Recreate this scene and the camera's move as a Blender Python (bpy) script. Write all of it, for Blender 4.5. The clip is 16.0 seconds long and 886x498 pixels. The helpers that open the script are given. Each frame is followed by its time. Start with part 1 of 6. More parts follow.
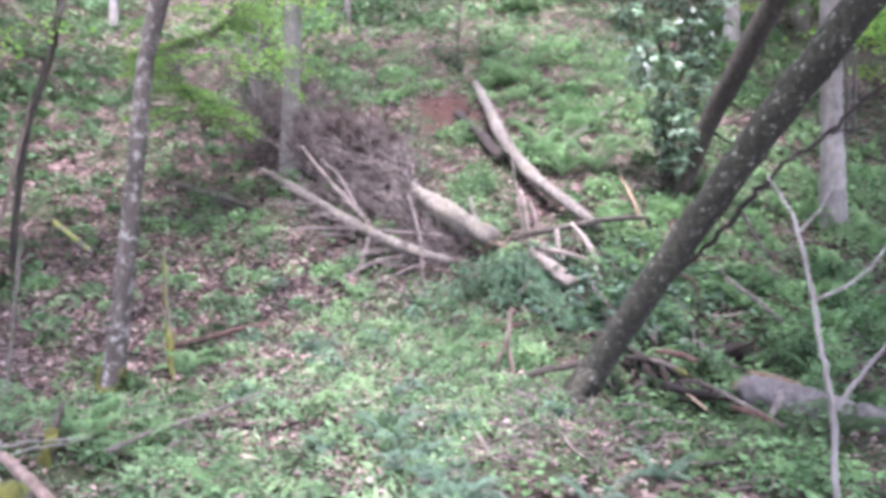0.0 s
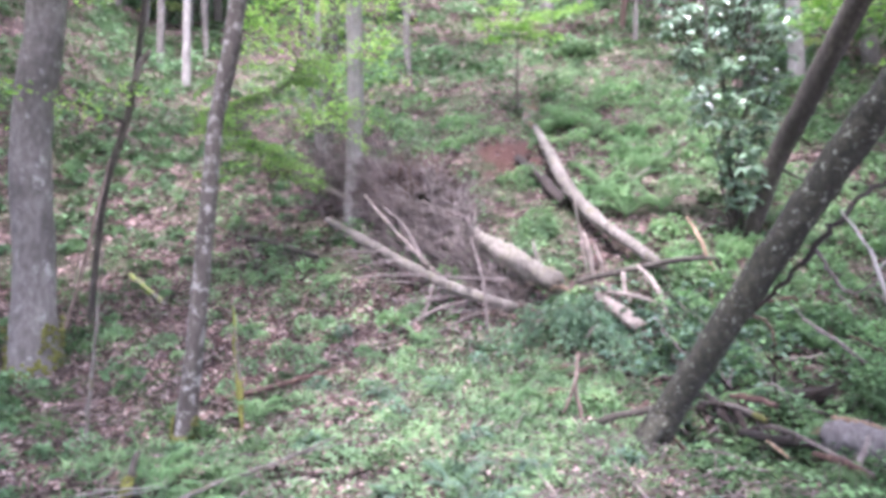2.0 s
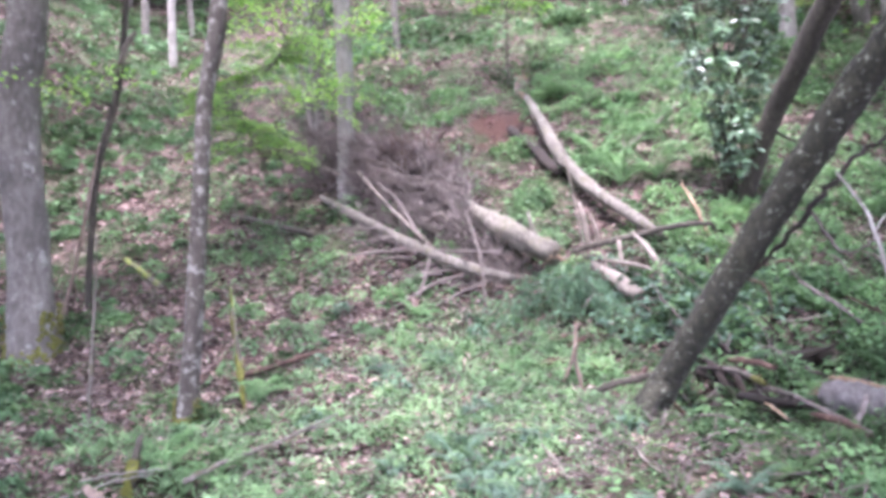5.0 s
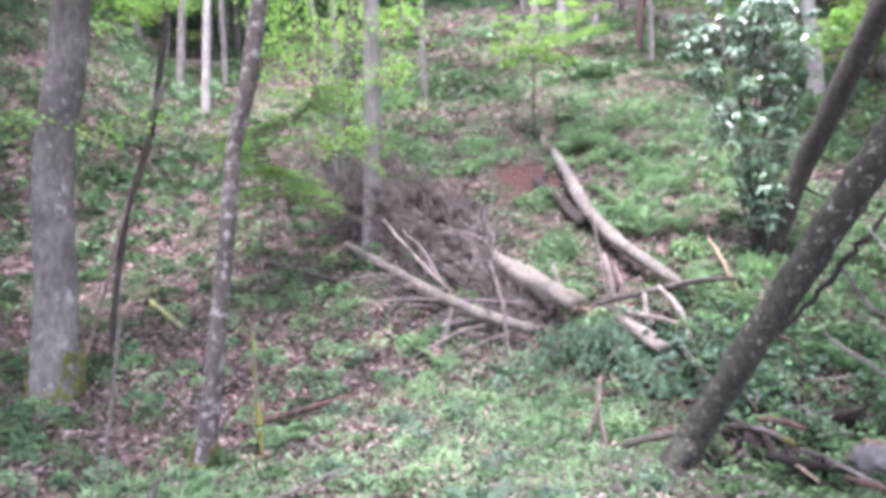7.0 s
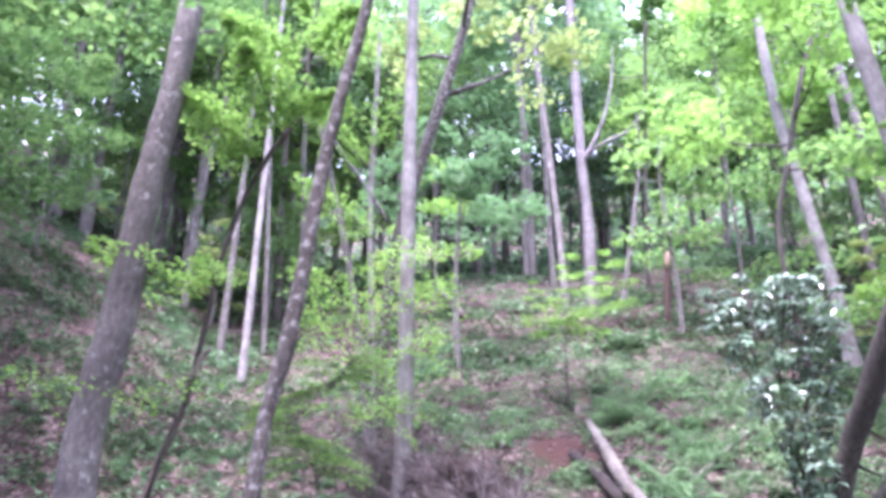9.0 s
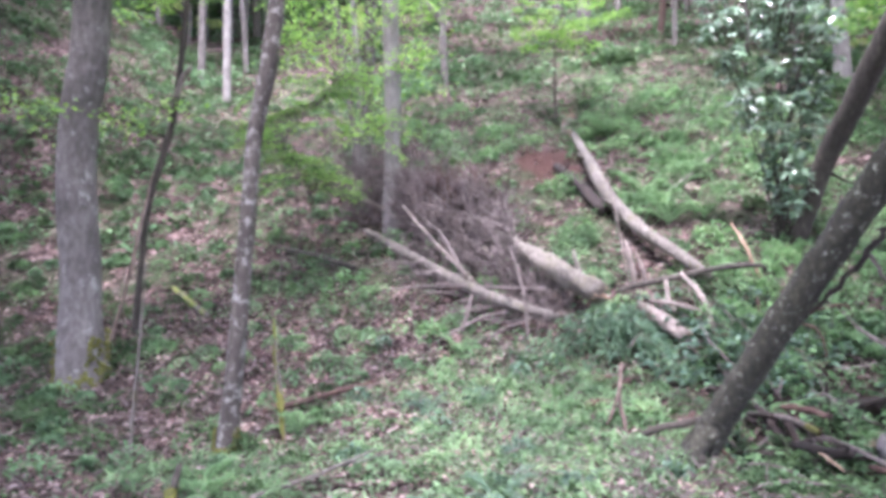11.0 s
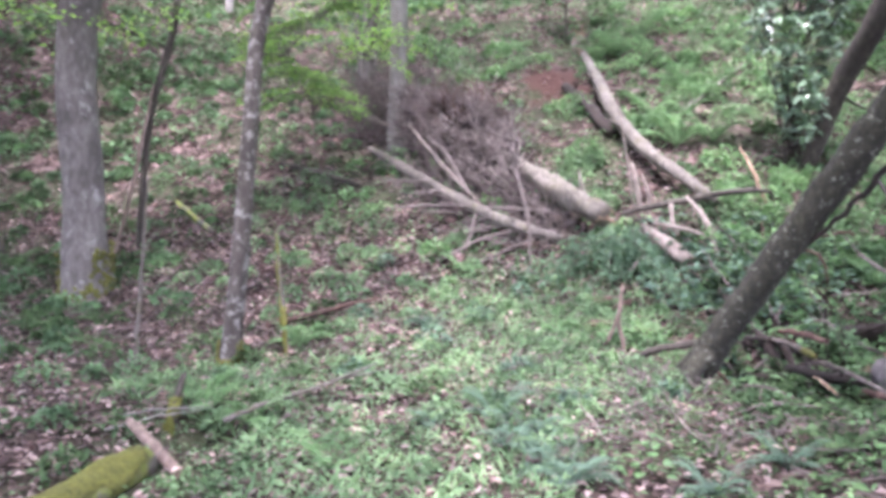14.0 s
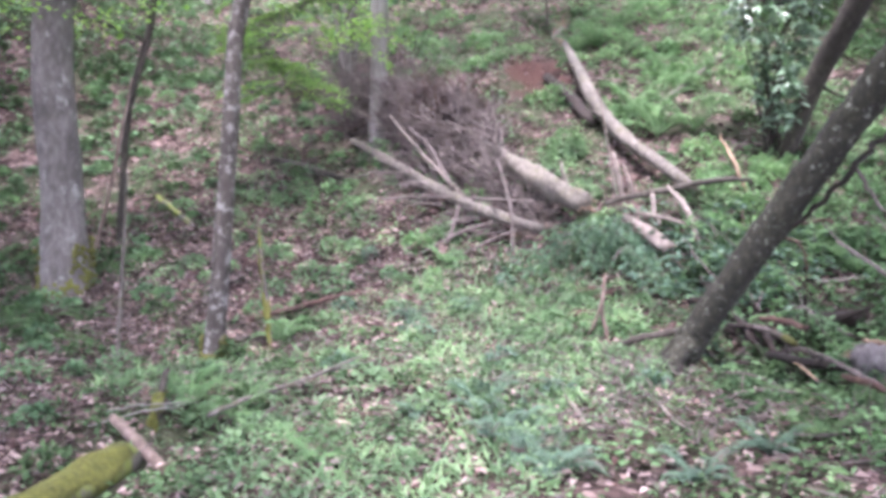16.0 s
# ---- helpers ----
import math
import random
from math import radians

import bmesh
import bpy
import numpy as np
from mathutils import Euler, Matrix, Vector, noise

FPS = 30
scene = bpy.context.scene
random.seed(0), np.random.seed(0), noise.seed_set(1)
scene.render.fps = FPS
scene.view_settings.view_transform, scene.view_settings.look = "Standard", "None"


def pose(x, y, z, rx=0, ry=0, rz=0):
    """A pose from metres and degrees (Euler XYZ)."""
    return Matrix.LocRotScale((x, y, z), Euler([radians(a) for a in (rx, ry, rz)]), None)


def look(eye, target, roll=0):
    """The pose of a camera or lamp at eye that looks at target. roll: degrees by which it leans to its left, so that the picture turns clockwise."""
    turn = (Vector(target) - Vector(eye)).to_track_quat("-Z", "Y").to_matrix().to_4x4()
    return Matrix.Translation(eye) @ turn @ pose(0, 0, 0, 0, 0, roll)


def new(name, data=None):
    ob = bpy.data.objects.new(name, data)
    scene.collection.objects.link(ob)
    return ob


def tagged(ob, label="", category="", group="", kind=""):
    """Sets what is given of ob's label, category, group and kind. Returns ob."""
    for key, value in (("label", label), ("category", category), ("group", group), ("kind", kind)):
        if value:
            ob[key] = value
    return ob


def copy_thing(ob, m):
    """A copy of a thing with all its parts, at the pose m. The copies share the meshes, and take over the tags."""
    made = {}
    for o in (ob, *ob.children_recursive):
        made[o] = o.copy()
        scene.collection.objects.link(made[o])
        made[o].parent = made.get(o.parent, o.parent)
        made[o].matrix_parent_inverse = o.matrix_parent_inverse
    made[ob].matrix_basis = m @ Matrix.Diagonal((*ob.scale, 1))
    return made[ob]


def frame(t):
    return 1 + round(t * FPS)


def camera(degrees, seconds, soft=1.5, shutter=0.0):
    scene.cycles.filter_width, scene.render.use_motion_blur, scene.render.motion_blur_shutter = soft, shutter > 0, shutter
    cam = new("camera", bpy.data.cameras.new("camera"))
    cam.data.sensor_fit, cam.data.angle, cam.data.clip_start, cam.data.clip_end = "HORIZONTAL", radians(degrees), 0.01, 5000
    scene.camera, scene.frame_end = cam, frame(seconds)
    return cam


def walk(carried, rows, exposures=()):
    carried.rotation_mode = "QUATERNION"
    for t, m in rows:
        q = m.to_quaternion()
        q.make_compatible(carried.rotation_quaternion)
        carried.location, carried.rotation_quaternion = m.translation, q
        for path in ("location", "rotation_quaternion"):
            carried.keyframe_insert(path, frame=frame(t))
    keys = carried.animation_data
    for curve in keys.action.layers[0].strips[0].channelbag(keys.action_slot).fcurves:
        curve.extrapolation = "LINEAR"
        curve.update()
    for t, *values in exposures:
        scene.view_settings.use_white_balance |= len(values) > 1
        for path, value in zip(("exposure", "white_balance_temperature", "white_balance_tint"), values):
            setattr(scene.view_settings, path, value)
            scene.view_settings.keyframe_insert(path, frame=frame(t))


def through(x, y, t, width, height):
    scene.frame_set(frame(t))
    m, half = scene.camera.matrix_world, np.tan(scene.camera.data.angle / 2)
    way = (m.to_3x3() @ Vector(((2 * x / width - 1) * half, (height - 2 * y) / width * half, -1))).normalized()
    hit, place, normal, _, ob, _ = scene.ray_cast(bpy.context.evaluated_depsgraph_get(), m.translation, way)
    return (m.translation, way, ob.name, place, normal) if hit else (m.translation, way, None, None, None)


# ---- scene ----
# ---- camera: a handheld phone held at eye height, turned on the spot with a slight sway forwards ----
# seconds, turn to the left, tilt up, lean to the left (degrees), the eye
GAZE = [
    (0, 1, -2.57, 1.13, (0, -0.03, 1.61)),
    (0.5, 3.84, -1.38, -0.04, (0, -0.03, 1.61)),
    (1, 5.35, -0.59, 0.42, (0, -0.03, 1.61)),
    (1.5, 5.39, 0, 0.23, (0, -0.03, 1.61)),
    (2, 5.7, 0.75, -0.19, (0, -0.03, 1.61)),
    (2.5, 4.77, 1.22, -1.4, (0, -0.03, 1.61)),
    (3, 4.53, -0.22, -1.4, (0, -0.03, 1.61)),
    (3.5, 4.22, -0.72, -1.24, (0, -0.03, 1.61)),
    (4, 3.93, -1.32, -1.52, (0, -0.03, 1.61)),
    (4.2, 3.92, -1.4, -1.58, (0, -0.03, 1.61)),
    (6.3, 8.23, -0.43, -2.73, (-0.01, 0.01, 1.61)),
    (6.5, 7.67, -0.28, -2.14, (-0.01, 0.01, 1.61)),
    (7, 7.03, 2.47, -0.81, (-0.01, 0.01, 1.61)),
    (7.5, 7.72, 6.79, -1.45, (-0.01, 0.01, 1.61)),
    (8, 8.42, 12.31, -0.25, (-0.01, 0.01, 1.61)),
    (8.5, 9.09, 20.17, -0.44, (-0.01, 0.01, 1.61)),
    (9, 9.37, 22.2, 0.21, (-0.01, 0.01, 1.61)),
    (9.5, 8.59, 14.95, -0.32, (-0.01, 0.01, 1.61)),
    (10, 8.47, 8.51, -0.46, (-0.01, 0.01, 1.61)),
    (10.2, 8.24, 6.71, -0.69, (-0.01, 0.01, 1.61)),
    (12.3, 9.24, -2.41, -0.56, (0, 0.06, 1.58)),
    (12.5, 8.88, -2.86, -0.47, (0, 0.06, 1.58)),
    (13, 8.79, -3.81, 0.26, (0, 0.06, 1.58)),
    (13.5, 8.34, -4.15, 0.76, (0, 0.06, 1.58)),
    (14, 8.92, -4.26, 0.35, (0, 0.06, 1.58)),
    (14.5, 9.65, -4.13, 0.15, (0, 0.06, 1.58)),
    (15, 9.3, -3.55, -0.02, (0, 0.06, 1.58)),
    (15.5, 8.63, -4.22, -0.53, (0, 0.06, 1.58)),
    (16, 7.68, -4.88, -0.18, (0, 0.06, 1.58)),
]


def gaze(turn, tilt, lean, eye):
    a, b = radians(turn), radians(tilt)
    ahead = Vector((-math.sin(a) * math.cos(b), math.cos(a) * math.cos(b), math.sin(b)))
    return look(Vector(eye), Vector(eye) + ahead, lean)


cam = camera(59.4, 16.0, soft=4.15, shutter=0.5)
walk(cam, [(t, gaze(a, b, c, eye)) for t, a, b, c, eye in GAZE], exposures=[(0.0, 3.2, 5850, 30), (7.0, 3.24, 5850, 30), (8.0, 3.24, 5830, 33), (8.5, 3.24, 5570, 41), (9.0, 3.2, 5570, 41), (9.5, 3.06, 5800, 36), (9.9, 3.04, 5780, 31), (10.3, 3.05, 5760, 30), (12.3, 3.04, 5940, 30), (16.0, 3.05, 5940, 30)])

# ---- light: a bright overcast spring sky above the woods ----
world = bpy.data.worlds.new("overcast_sky")
scene.world = world
world.use_nodes = True
wn, wl = world.node_tree.nodes, world.node_tree.links
sky = wn.new("ShaderNodeTexSky")
sky.sky_type = "NISHITA"
sky.sun_disc = False
sky.sun_elevation, sky.sun_rotation = radians(71), radians(188)
sky.dust_density, sky.air_density = 6.0, 1.0
cloud = wn.new("ShaderNodeMix")
cloud.data_type = "RGBA"
cloud.inputs[0].default_value = 0.75
cloud.inputs[7].default_value = (8.8, 9.4, 10.8, 1)
wl.new(sky.outputs[0], cloud.inputs[6])
wl.new(cloud.outputs[2], wn["Background"].inputs[0])
wn["Background"].inputs[1].default_value = 0.13
sun = new("sun", bpy.data.lights.new("sun", "SUN"))
sun.data.energy, sun.data.angle, sun.data.color = 3.2, radians(20), (1.0, 0.96, 0.9)
sun.matrix_world = look((-2, -8, 40), (0, 6, 0))

# ---- materials ----


def material(name, build):
    m = bpy.data.materials.new(name)
    m.use_nodes = True
    n, l = m.node_tree.nodes, m.node_tree.links
    build(n, l, n["Principled BSDF"])
    return m


def ramp(n, stops):
    r = n.new("ShaderNodeValToRGB")
    while len(r.color_ramp.elements) < len(stops):
        r.color_ramp.elements.new(0.5)
    for e, (p, c) in zip(r.color_ramp.elements, stops):
        e.position, e.color = p, (*c, 1)
    return r


def noise_tex(n, l, scale, detail=4.0, rough=0.6, stretch=None):
    co = n.new("ShaderNodeTexCoord")
    t = n.new("ShaderNodeTexNoise")
    t.inputs["Scale"].default_value, t.inputs["Detail"].default_value, t.inputs["Roughness"].default_value = scale, detail, rough
    if stretch:
        mp = n.new("ShaderNodeMapping")
        mp.inputs["Scale"].default_value = stretch
        l.new(co.outputs["Object"], mp.inputs[0])
        l.new(mp.outputs[0], t.inputs["Vector"])
    else:
        l.new(co.outputs["Object"], t.inputs["Vector"])
    return t


def mixed(n, l, fac, a, b):
    m = n.new("ShaderNodeMix")
    m.data_type = "RGBA"
    if isinstance(fac, float):
        m.inputs[0].default_value = fac
    else:
        l.new(fac, m.inputs[0])
    for k, v in ((6, a), (7, b)):
        if isinstance(v, tuple):
            m.inputs[k].default_value = (*v, 1)
        else:
            l.new(v, m.inputs[k])
    return m.outputs[2]


def bumped(n, l, p, height, strength, distance):
    b = n.new("ShaderNodeBump")
    b.inputs["Strength"].default_value, b.inputs["Distance"].default_value = strength, distance
    l.new(height, b.inputs["Height"])
    l.new(b.outputs[0], p.inputs["Normal"])


def bark(name, dark, mid, pale, patch=None, patch_at=0.6, fine=18.0, stretch=(1, 1, 0.35), moss=0.0, spot=6.5):
    """Bark: furrows along the stem, broad stains, lichen or moss patches."""
    def build(n, l, p):
        fur = noise_tex(n, l, fine, 6, 0.7, stretch)
        broad = noise_tex(n, l, 1.7, 3, 0.6)
        c = ramp(n, [(0.3, dark), (0.52, mid), (0.72, pale)])
        l.new(fur.outputs[0], c.inputs[0])
        stain = ramp(n, [(0.35, (0.62, 0.6, 0.58)), (0.65, (1.12, 1.1, 1.08))])
        l.new(broad.outputs[0], stain.inputs[0])
        mul = n.new("ShaderNodeMix")
        mul.data_type, mul.blend_type = "RGBA", "MULTIPLY"
        mul.inputs[0].default_value = 1.0
        l.new(c.outputs[0], mul.inputs[6])
        l.new(stain.outputs[0], mul.inputs[7])
        out = mul.outputs[2]
        if patch:
            sp = noise_tex(n, l, spot, 3, 0.7)
            pr = ramp(n, [(patch_at, (0, 0, 0)), (patch_at + 0.1, (0.85, 0.85, 0.85))])
            l.new(sp.outputs[0], pr.inputs[0])
            out = mixed(n, l, pr.outputs[0], out, patch)
        if moss:
            ms = noise_tex(n, l, 3.0, 5, 0.7)
            mr = ramp(n, [(1 - moss, (0, 0, 0)), (1.08 - moss, (1, 1, 1))])
            l.new(ms.outputs[0], mr.inputs[0])
            out = mixed(n, l, mr.outputs[0], out, (0.13, 0.15, 0.03))
        l.new(out, p.inputs["Base Color"])
        p.inputs["Roughness"].default_value = 0.9
        bumped(n, l, p, fur.outputs[0], 0.7, 0.02)
    return material(name, build)


def leafy(name, colours, through=0.35, rough=0.5, gloss=0.4, uneven=1.0):
    """Leaves: each one its own tint, thin enough to let light through."""
    def build(n, l, p):
        g = n.new("ShaderNodeNewGeometry")
        r = ramp(n, [(k / (len(colours) - 1), c) for k, c in enumerate(colours)])
        l.new(g.outputs["Random Per Island"], r.inputs[0])
        patchy = noise_tex(n, l, 2.6, 3, 0.6)
        pr = ramp(n, [(p, tuple(1 + uneven * (q - 1) for q in c)) for p, c in ((0.36, (0.5, 0.54, 0.54)), (0.5, (0.95, 0.96, 0.95)), (0.66, (1.4, 1.36, 1.28)))])
        l.new(patchy.outputs[0], pr.inputs[0])
        mul = n.new("ShaderNodeMix")
        mul.data_type, mul.blend_type = "RGBA", "MULTIPLY"
        mul.inputs[0].default_value = 1.0
        l.new(r.outputs[0], mul.inputs[6])
        l.new(pr.outputs[0], mul.inputs[7])
        l.new(mul.outputs[2], p.inputs["Base Color"])
        p.inputs["Roughness"].default_value = rough
        p.inputs["Specular IOR Level"].default_value = gloss
        if through:
            tr = n.new("ShaderNodeBsdfTranslucent")
            l.new(mul.outputs[2], tr.inputs[0])
            mx = n.new("ShaderNodeMixShader")
            mx.inputs[0].default_value = through
            l.new(p.outputs[0], mx.inputs[1])
            l.new(tr.outputs[0], mx.inputs[2])
            l.new(mx.outputs[0], n["Material Output"].inputs[0])
    return material(name, build)


def soil(n, l, p):
    """Forest floor: flakes of fallen leaves in browns and pinks, dark humus, thin green, and bare red clay in the root pit."""
    co = n.new("ShaderNodeTexCoord")
    v = n.new("ShaderNodeTexVoronoi")
    v.inputs["Scale"].default_value = 13.0
    l.new(co.outputs["Object"], v.inputs["Vector"])
    sep = n.new("ShaderNodeSeparateColor")
    l.new(v.outputs["Color"], sep.inputs[0])
    flakes = ramp(n, [(0.0, (0.022, 0.015, 0.014)), (0.35, (0.055, 0.037, 0.034)), (0.7, (0.115, 0.079, 0.073)), (1.0, (0.2, 0.147, 0.138))])
    l.new(sep.outputs[0], flakes.inputs[0])
    dirt = noise_tex(n, l, 3.1, 6, 0.65)
    dr = ramp(n, [(0.4, (0, 0, 0)), (0.62, (1, 1, 1))])
    l.new(dirt.outputs[0], dr.inputs[0])
    a = mixed(n, l, dr.outputs[0], flakes.outputs[0], (0.02, 0.016, 0.013))
    green = noise_tex(n, l, 0.55, 6, 0.7)
    gr = ramp(n, [(0.46, (0, 0, 0)), (0.6, (0.65, 0.65, 0.65))])
    l.new(green.outputs[0], gr.inputs[0])
    b = mixed(n, l, gr.outputs[0], a, (0.035, 0.055, 0.025))
    # the root pit's clay
    dist = n.new("ShaderNodeVectorMath")
    dist.operation = "DISTANCE"
    mp = n.new("ShaderNodeMapping")
    mp.inputs["Scale"].default_value = (1.0, 0.62, 0.2)
    l.new(co.outputs["Object"], mp.inputs[0])
    l.new(mp.outputs[0], dist.inputs[0])
    dist.inputs[1].default_value = (-0.25, 9.15, 0.7)
    wob = n.new("ShaderNodeMath")
    wob.operation = "MULTIPLY_ADD"
    l.new(dirt.outputs[0], wob.inputs[0])
    wob.inputs[1].default_value = 2.2
    l.new(dist.outputs["Value"], wob.inputs[2])
    cr = ramp(n, [(0.0, (1, 1, 1)), (0.74, (0.9, 0.9, 0.9)), (0.9, (0, 0, 0))])
    half = n.new("ShaderNodeMath")
    half.operation = "MULTIPLY"
    half.inputs[1].default_value = 0.5
    l.new(wob.outputs[0], half.inputs[0])
    l.new(half.outputs[0], cr.inputs[0])
    c = mixed(n, l, cr.outputs[0], b, (0.05, 0.026, 0.022))
    l.new(c, p.inputs["Base Color"])
    p.inputs["Roughness"].default_value = 1.0
    p.inputs["Specular IOR Level"].default_value = 0.08
    bumped(n, l, p, v.outputs["Distance"], 0.6, 0.03)


SOIL = material("leaf_strewn_soil", soil)
BARK_GREY = bark("grey_bark", (0.055, 0.048, 0.044), (0.108, 0.096, 0.089), (0.175, 0.158, 0.148), (0.25, 0.232, 0.22), 0.59, 16.0, (1, 1, 0.5), 0.0, 5.0)
BARK_PALE = bark("pale_bark", (0.115, 0.105, 0.099), (0.2, 0.187, 0.178), (0.285, 0.27, 0.26), (0.11, 0.1, 0.093), 0.63)
BARK_DARK = bark("dark_bark", (0.02, 0.016, 0.012), (0.048, 0.04, 0.032), (0.1, 0.087, 0.071))
BARK_LEAN = bark("lichen_flecked_bark", (0.006, 0.0057, 0.0033), (0.02, 0.0187, 0.011), (0.055, 0.052, 0.032), (0.19, 0.192, 0.158), 0.585, 26.0, (1, 1, 0.6), 0.0, 19.0)
BARK_SPOT = bark("blotched_bark", (0.027, 0.021, 0.017), (0.06, 0.05, 0.043), (0.104, 0.09, 0.079), (0.2, 0.189, 0.175), 0.515, 18.0, (1, 1, 0.35), 0.0, 12.0)
BARK_LOG = bark("weathered_log_bark", (0.05, 0.043, 0.038), (0.115, 0.101, 0.09), (0.2, 0.18, 0.162), (0.085, 0.075, 0.045), 0.54)
BARK_LILAC = bark("lilac_grey_log_bark", (0.05, 0.043, 0.044), (0.12, 0.107, 0.109), (0.21, 0.194, 0.197), (0.07, 0.058, 0.057), 0.56, 20.0, (1, 1, 0.5), 0.0, 9.0)
TWIG = bark("dead_twig_bark", (0.052, 0.041, 0.038), (0.115, 0.093, 0.088), (0.215, 0.18, 0.172))
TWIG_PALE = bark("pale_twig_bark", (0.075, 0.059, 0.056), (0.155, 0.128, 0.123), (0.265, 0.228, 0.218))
# darker copy of the twig bark, for the shade inside the brush pile
TWIG_SHADED = bark("shaded_twig_bark", (0.04, 0.028, 0.03), (0.09, 0.067, 0.07), (0.175, 0.138, 0.141))
DEADWOOD = bark("bleached_dead_wood", (0.1, 0.08, 0.07), (0.2, 0.168, 0.15), (0.31, 0.27, 0.245), (0.11, 0.085, 0.07), 0.6)
SPLINTER = bark("freshly_broken_wood", (0.14, 0.088, 0.06), (0.24, 0.166, 0.116), (0.35, 0.265, 0.198), None, 0.6, 30.0, (1, 1, 0.2))
REDWOOD = bark("rotting_red_wood", (0.028, 0.014, 0.011), (0.068, 0.036, 0.028), (0.125, 0.077, 0.062), None, 0.6, 26.0)
# red-brown, darkened to the tone of the shadows in the debris
BARK_RED = bark("shaded_red_brown_bark", (0.006, 0.0035, 0.003), (0.016, 0.0095, 0.0075), (0.036, 0.023, 0.018))
WOOD_PINK = bark("pinkish_broken_wood", (0.1, 0.068, 0.057), (0.2, 0.145, 0.125), (0.32, 0.25, 0.22))
BARK_MOSSLOG = bark("moss_flecked_log_bark", (0.06, 0.053, 0.045), (0.135, 0.12, 0.103), (0.23, 0.21, 0.186), (0.09, 0.08, 0.05), 0.52, 20.0, (1, 1, 0.5), 0.38)
MOSS = bark("yellow_green_moss", (0.046, 0.05, 0.008), (0.1, 0.103, 0.016), (0.168, 0.165, 0.03), None, 0.6, 40.0, (1, 1, 1))
MOSSY = bark("mossy_bark", (0.05, 0.043, 0.037), (0.1, 0.087, 0.075), (0.15, 0.135, 0.12), None, 0.6, 18.0, (1, 1, 0.5), 0.52)
LITTER = leafy("dry_fallen_leaves", [(0.04, 0.026, 0.025), (0.085, 0.054, 0.053), (0.15, 0.1, 0.098), (0.24, 0.172, 0.166), (0.38, 0.295, 0.285), (0.12, 0.067, 0.064)], 0.1, 0.8, 0.2)
HERB = leafy("woodland_herb_leaves", [(0.075, 0.143, 0.07), (0.1, 0.182, 0.088), (0.126, 0.217, 0.108), (0.156, 0.251, 0.136), (0.111, 0.192, 0.1)], 0.25, 0.62, 0.22)
HERB_DARK = leafy("dark_herb_leaves", [(0.042, 0.074, 0.034), (0.06, 0.104, 0.048), (0.08, 0.132, 0.06), (0.105, 0.16, 0.08)], 0.2, 0.7, 0.12)
FERN_BLUE = leafy("bluish_fern_leaves", [(0.056, 0.108, 0.072), (0.09, 0.155, 0.104), (0.14, 0.21, 0.15)], 0.25, 0.5, 0.35)
FERN_BRIGHT = leafy("bright_fern_leaves", [(0.11, 0.205, 0.088), (0.14, 0.25, 0.112), (0.185, 0.295, 0.146)], 0.35, 0.6, 0.25)
FERN_PALE = leafy("pale_carpet_leaves", [(0.138, 0.226, 0.11), (0.168, 0.266, 0.137), (0.21, 0.306, 0.17)], 0.3, 0.62, 0.22)
MAPLE = leafy("spring_maple_leaves", [(0.13, 0.26, 0.055), (0.18, 0.34, 0.07), (0.25, 0.41, 0.1), (0.16, 0.31, 0.065)], 0.58, uneven=0.4)
CANOPY = leafy("canopy_leaves", [(0.085, 0.175, 0.055), (0.12, 0.235, 0.07), (0.165, 0.295, 0.09), (0.22, 0.35, 0.1)], 0.58, uneven=0.4)
CANOPY_PALE = leafy("pale_canopy_leaves", [(0.22, 0.31, 0.09), (0.3, 0.39, 0.13), (0.38, 0.45, 0.17)], 0.55, uneven=0.4)
CANOPY_BLUE = leafy("bluish_canopy_leaves", [(0.08, 0.17, 0.072), (0.11, 0.215, 0.09), (0.155, 0.27, 0.12)], 0.5, uneven=0.4)
CANOPY_DEEP = leafy("deep_canopy_leaves", [(0.045, 0.1, 0.03), (0.065, 0.14, 0.04), (0.095, 0.185, 0.055), (0.13, 0.23, 0.065)], 0.45, uneven=0.4)
CONIFER = leafy("conifer_needles", [(0.045, 0.09, 0.05), (0.065, 0.12, 0.07), (0.09, 0.155, 0.095)], 0.3, 0.7, 0.15)
HOLLY = leafy("glossy_evergreen_leaves", [(0.065, 0.125, 0.072), (0.1, 0.175, 0.105), (0.145, 0.225, 0.15), (0.22, 0.3, 0.225)], 0.28, 0.3, 0.85)
NEEDLE = leafy("evergreen_needles", [(0.075, 0.14, 0.085), (0.115, 0.195, 0.12), (0.16, 0.25, 0.155)], 0.35)

# ---- building helpers ----
rng = np.random.default_rng(7)


def holes(x, y):
    """Dark hollows between the debris beside the leaning tree, 1 at their middles."""
    out = 0.0
    for cx, cy, r in ((2.05, 6.4, 0.3), (2.5, 7.45, 0.34), (3.35, 7.35, 0.3), (1.75, 7.4, 0.3), (2.5, 5.7, 0.26), (3.0, 8.4, 0.34), (2.15, 8.1, 0.28), (2.95, 7.75, 0.26), (1.55, 7.05, 0.26), (3.6, 6.75, 0.26)):
        out = out + np.exp(-(((x - cx) / r) ** 2) - (((y - cy) / r) ** 2))
    return np.clip(out, 0, 1)


